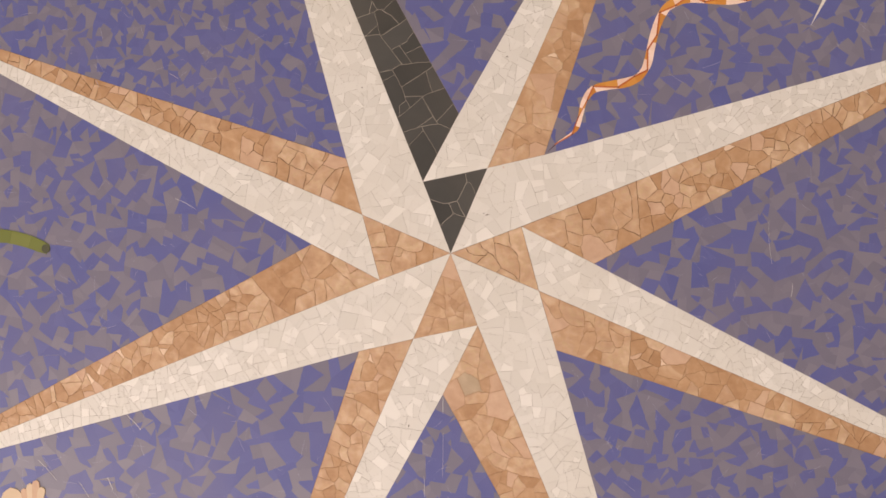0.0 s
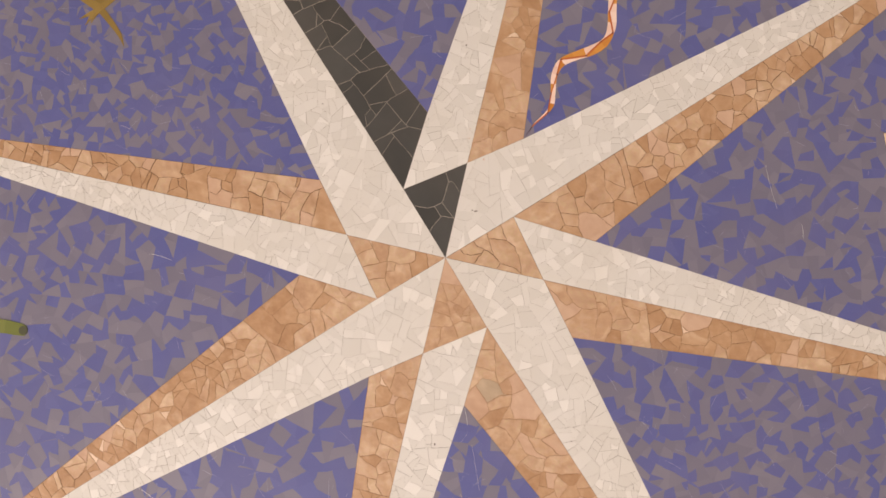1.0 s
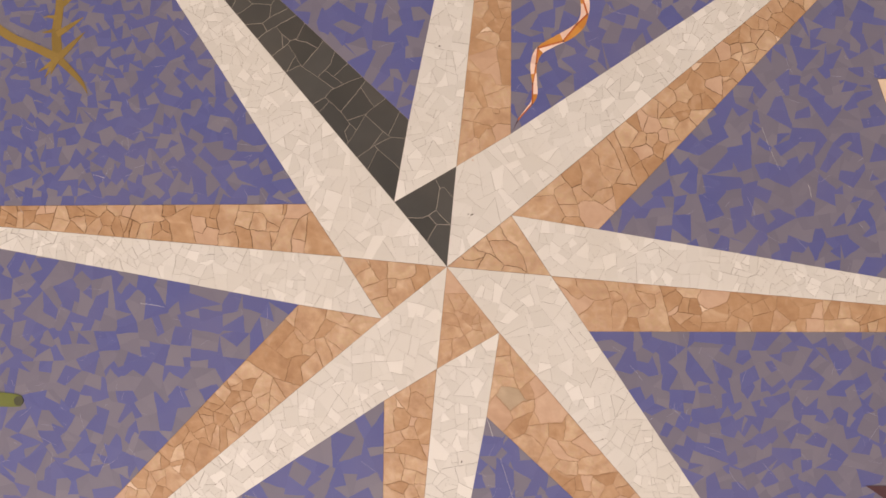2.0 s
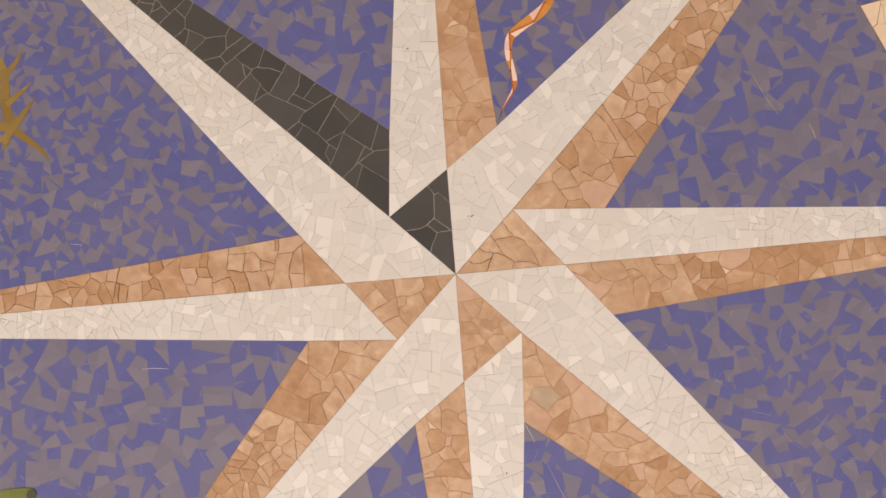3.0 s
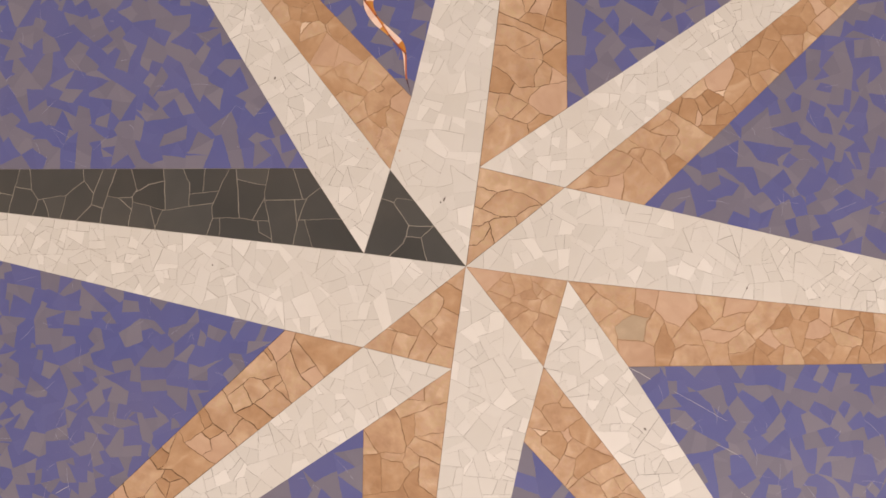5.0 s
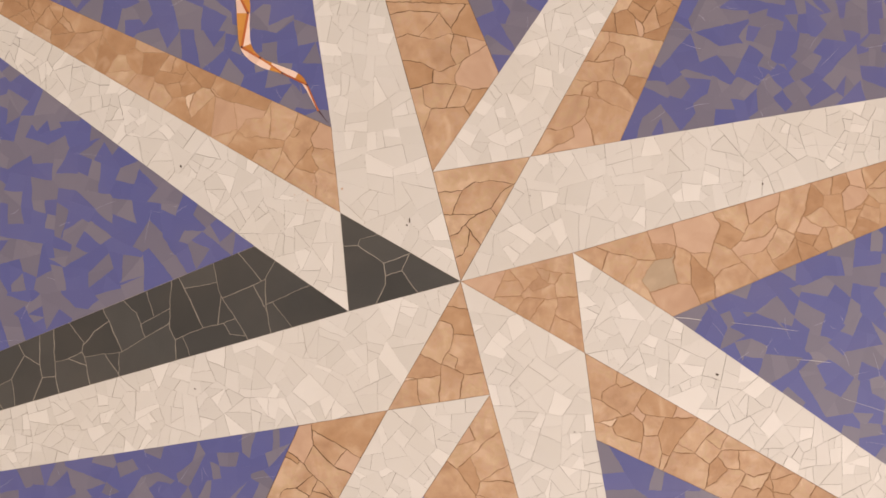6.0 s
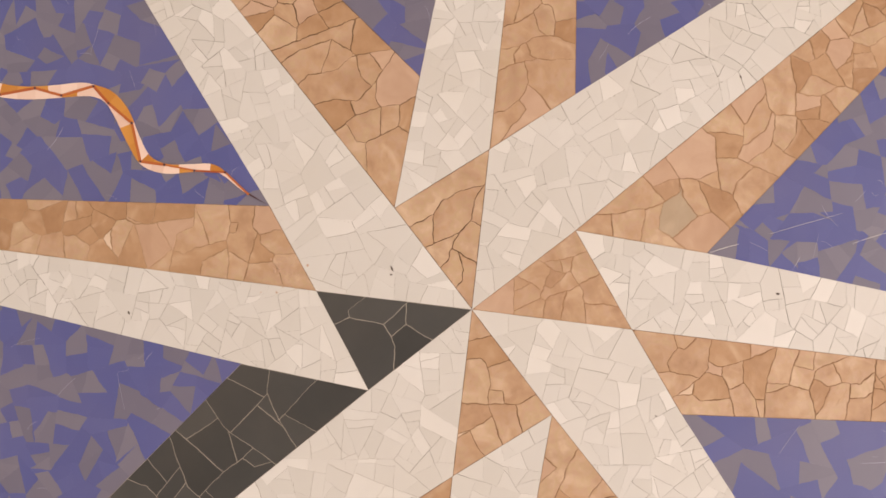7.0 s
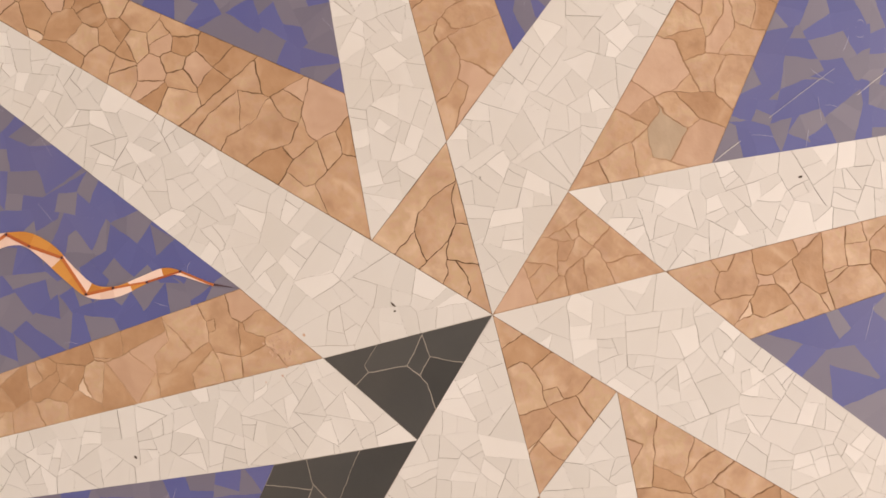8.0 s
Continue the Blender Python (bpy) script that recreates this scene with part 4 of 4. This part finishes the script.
for k in range(len(turns) - 1):
    # the pieces on either side of one stretch of the zigzag
    for side in (1, -1):
        for h in (0, 1):
            rim = [band.at(turns[k] + (turns[k + 1] - turns[k]) * (0.5 * h + j / 8), side) for j in range(5)]
            near, far = zig(k).lerp(zig(k + 1), 0.5 * h), zig(k).lerp(zig(k + 1), 0.5 * h + 0.5)
            slab("tessera", rim + [far, near], PINK if SIDES[side][(2 * k + h) % 38] == "P" else ORANGE, ribbon, top=0.003 + 0.0002 * (side > 0) + 0.0001 * h)
    a, b = zig(k), zig(k + 1)
    n = Vector((a[1] - b[1], b[0] - a[0])).normalized() * (0.0036 if k > 2 else 0.0024)
    slab("zigzag_line", [a - n, b - n, b + n, a + n], RED, ribbon, top=0.0042, label="thin red-brown line")
    slab("dot", [b + Vector((0.0036 * math.cos(i * 1.05), 0.0036 * math.sin(i * 1.05))) for i in range(6)], MAROON, ribbon, top=0.0048, label="small dark dot")


def branch(name, points, mat, parent, top=0.003, cuts=3):
    """A tapering branch, broken across into a few pieces."""
    b = Band(points)
    for k in range(cuts):
        lo, hi = b.long * k / cuts + (0.0004 if k else 0), b.long * (k + 1) / cuts
        row = [lo + (hi - lo) * j / 5 for j in range(6)]
        slab(name, [b.at(v, -1) for v in row] + [b.at(v, 1) for v in row[::-1]], mat, parent, top)


coral = tagged(new("coral_sprig"), "ochre-yellow branching coral sprig inlaid in the blue field", "mosaic coral")
HUB = (-1.312, 1.362)
for k, pts in enumerate((
        [(*HUB, 0.06), (-1.285, 1.47, 0.055), (-1.235, 1.575, 0.045), (-1.228, 1.64, 0.032), (-1.233, 1.72, 0.004)],
        [(-1.238, 1.57, 0.03), (-1.18, 1.59, 0.026), (-1.122, 1.625, 0.003)],
        [(*HUB, 0.045), (-1.275, 1.295, 0.036), (-1.245, 1.23, 0.024), (-1.235, 1.176, 0.002)],
        [(*HUB, 0.04), (-1.24, 1.395, 0.03), (-1.165, 1.430, 0.003)],
        [(-1.285, 1.46, 0.035), (-1.22, 1.475, 0.026), (-1.152, 1.492, 0.003)],
        [(*HUB, 0.05), (-1.40, 1.445, 0.046), (-1.485, 1.520, 0.05), (-1.56, 1.62, 0.05)],
        [(-1.285, 1.48, 0.026), (-1.32, 1.485, 0.014), (-1.345, 1.49, 0.002)],
        [(-1.262, 1.53, 0.026), (-1.295, 1.545, 0.014), (-1.318, 1.55, 0.002)],
        [(*HUB, 0.03), (-1.37, 1.345, 0.02), (-1.412, 1.336, 0.002)],
        [(*HUB, 0.03), (-1.36, 1.33, 0.018), (-1.392, 1.302, 0.002)],
        [(*HUB, 0.03), (-1.345, 1.33, 0.016), (-1.364, 1.306, 0.002)])):
    branch("branch", [(x, y, 0.75 * w) for x, y, w in pts], YELLOW, coral, top=0.0015 + 0.00012 * k)

shell = tagged(new("striped_shell"), "cream and orange striped shell inlaid beside the coral", "mosaic shell")
for k in range(5):
    a = Vector((-1.525 - 0.035 * k, 1.585 + 0.02 * k))
    slab("stripe", [a, a + Vector((-0.033, 0.019)), a + Vector((-0.005, 0.22)), a + Vector((0.032, 0.19))], (CREAM, ORANGE)[k % 2], shell, top=0.0062)

stem = tagged(new("green_stem"), "olive-green stem with a dark round end, inlaid in the field", "mosaic stem")
branch("stalk", [(-1.918, 0.014, 0.045), (-1.96, 0.032, 0.058), (-2.05, 0.062, 0.062), (-2.17, 0.080, 0.064), (-2.4, 0.07, 0.07)], GREEN, stem, cuts=5)
slab("round_end", [Vector((-1.929 + 0.021 * math.cos(i * 0.4488), 0.019 + 0.021 * math.sin(i * 0.4488))) for i in range(14)], DARK_GREEN, stem, top=0.0042, label="dark green round end")


def panel(name, label, category, poly, mat, grout, gaps, coarse, most):
    thing = bed(name, ccw(*poly), grout, lift=0.003, deep=-0.002)
    tagged(thing, label, category)
    lay("tile", shards(ccw(*poly), coarse, most), mat, thing, gaps, lift=0.003)
    return thing


panel("pale_point", "slender white marble point inlaid in the blue field", "mosaic point", ((1.55, 0.976), (2.2, 2.10), (1.98, 2.3), (1.60, 1.09)), WHITE, GROUT_WARM, joint_white, 0.08, 0.003)
panel("marble_inset", "pale pink and cream marble panel with brown joints", "mosaic inset", ((1.864, 0.181), (1.868, -0.30), (2.3, -0.4), (2.3, 0.075)), BUFF, GROUT_SANDY, joint_tan, 0.12, 0.009)
panel("dark_point", "dark maroon marble point inlaid in the blue field", "mosaic point", ((1.319, -1.342), (1.56, -1.66), (1.9, -1.52)), MAROON, GROUT_BLUE, joint_field, 0.12, 0.01)

lobes = tagged(new("cream_shell"), "cream lobe and rosy ribbed fan inlaid in the blue field", "mosaic shell")
slab("lobe", [Vector((-2.105 + 0.058 * math.cos(i * 0.3491), -1.195 + 0.07 * math.sin(i * 0.3491) * (1.0 + 0.04 * math.sin(3 * i)))) for i in range(18)], CREAM, lobes, top=0.003)
for k, (x, y, mat) in enumerate(((-2.046, -1.125, ROSE), (-2.015, -1.100, CREAM), (-1.983, -1.084, ROSE), (-1.953, -1.116, CREAM))):
    # the ribs of a fan that spreads from below
    base = Vector((-2.0 + 0.008 * (k - 1.5), -1.32))
    rib = Vector((x, y)) - base
    side = Vector((-rib[1], rib[0])).normalized()
    edge = [base + rib * t + side * 0.019 * w for t, w in ((0.0, -0.3), (0.9, -1.0), (0.97, -0.75), (1.0, 0.0), (0.97, 0.75), (0.9, 1.0), (0.0, 0.3))]
    slab("rib", edge, mat, lobes, top=0.0036 + 0.0005 * k)


# ---- litter on the floor ----
def strand_into(bm, a, b, thick, bow):
    """A thin bent strand that lies on the floor."""
    way = Vector((b[0] - a[0], b[1] - a[1]))
    side = Vector((-way[1], way[0])).normalized()
    rows = []
    for j in range(7):
        t = j / 6
        p = Vector(a) + way * t + side * bow * math.sin(math.pi * t)
        w = thick * (0.5 + 0.5 * math.sin(math.pi * (0.1 + 0.8 * t)))
        lift = 0.0006 + 0.0012 * math.sin(math.pi * t)
        rows.append([bm.verts.new((p[0] - side[0] * w / 2, p[1] - side[1] * w / 2, lift)), bm.verts.new((p[0], p[1], lift + w * 0.25)),
                     bm.verts.new((p[0] + side[0] * w / 2, p[1] + side[1] * w / 2, lift))])
    for r, q in zip(rows, rows[1:]):
        for k in range(3):
            bm.faces.new((r[k], r[(k + 1) % 3], q[(k + 1) % 3], q[k]))


for a, b, bow, thick in (((-0.034, -0.812), (-0.037, -1.009), 0.001, 0.0015), ((-0.121, -1.012), (-0.120, -1.112), 0.002, 0.0018), ((-0.219, -1.153), (-0.246, -1.285), 0.001, 0.0013),
                         ((-0.036, -0.646), (-0.036, -0.724), 0.001, 0.0024), ((1.381, 0.143), (1.395, -0.047), -0.005, 0.0015), ((1.48, -0.129), (1.475, -0.186), 0.002, 0.0022),
                         ((-1.529, -0.765), (-1.46, -0.835), 0.003, 0.003), ((-1.973, -0.99), (-1.882, -1.082), 0.004, 0.003), ((-1.769, -1.087), (-1.721, -1.158), 0.002, 0.0035),
                         ((-1.628, -1.061), (-1.60, -1.122), 0.001, 0.003), ((-1.29, 0.253), (-1.195, 0.205), 0.004, 0.0025), ((-1.316, 0.837), (-1.275, 0.81), 0.001, 0.003)):
    bm = bmesh.new()
    strand_into(bm, a, b, 0.62 * thick, bow)
    tagged(part("straw", bm, STRAW), "thin pale dry straw lying on the mosaic", "straw", group="straws on the floor")

lint = bmesh.new()
for _ in range(900):
    p = ray(2.3 * math.sqrt(rng.uniform(0.06, 1)), rng.uniform(0, 360))
    if any(within(p, shape) for shape in ARM_SHAPES):
        continue
    q = p + ray(rng.uniform(0.02, 0.11) * rng.uniform(0.4, 1), rng.uniform(0, 360))
    strand_into(lint, p, q, rng.uniform(0.0004, 0.0010), rng.uniform(-0.005, 0.005))
tagged(part("lint", lint, LINT), "fine pale fibres and lint strewn over the floor", "lint", kind="stuff")


def grit_into(bm, x, y, size):
    """One crushed chip, half sunk into the stone."""
    made = bmesh.ops.create_icosphere(bm, subdivisions=1, radius=0.5)["verts"]
    for v in made:
        lump = 1 + 0.5 * noise.noise(v.co * 3 + Vector((x * 90, y * 90, 0)))
        v.co = Vector((x + v.co[0] * size * lump, y + v.co[1] * size * 0.8 * lump, (v.co[2] + 0.1) * 0.35 * size * lump))


grit = bmesh.new()
for _ in range(60):
    grit_into(grit, rng.gauss(0.248, 0.024), rng.gauss(0.439, 0.022), rng.uniform(0.003, 0.009))
tagged(part("grit", grit, ROSE), "rosy crumbled grit on a worn tan stone", "grit", kind="stuff")


def crumb(x, y, long, wide, turn):
    bm = bmesh.new()
    bmesh.ops.create_icosphere(bm, subdivisions=2, radius=0.5)
    for v in bm.verts:
        lump = 1 + 0.5 * noise.noise(v.co * 3 + Vector((x * 40, y * 40, 0)))
        v.co = Vector((v.co[0] * long * lump, v.co[1] * wide * lump, (v.co[2] + 0.45) * 0.5 * wide * lump))
    ob = part("dirt_crumb", bm, SPECK)
    ob.location, ob.rotation_euler = (x, y, 0.0002), (0, 0, radians(turn))
    tagged(ob, "small dark speck on the mosaic, from dirt crumbs and one insect", "crumb", group="crumbs on the floor")


# dirt crumbs, and one insect in a crumb's shape: the longest, at (0.165, 0.172)
for x, y, long, wide, turn in ((0.3875, -0.8633, 0.008, 0.006, 20), (-0.1907, -0.7826, 0.012, 0.007, 70), (0.2529, 0.8773, 0.013, 0.006, 10), (-0.4042, 0.7523, 0.007, 0.006, 0),
                               (0.1648, 0.1724, 0.020, 0.006, 8), (0.150, 0.1790, 0.008, 0.006, 60),
                               (-0.405, -0.382, 0.006, 0.004, 40), (0.278, -0.179, 0.005, 0.004, 15)):
    crumb(x, y, 0.8 * long, 0.75 * wide, turn)
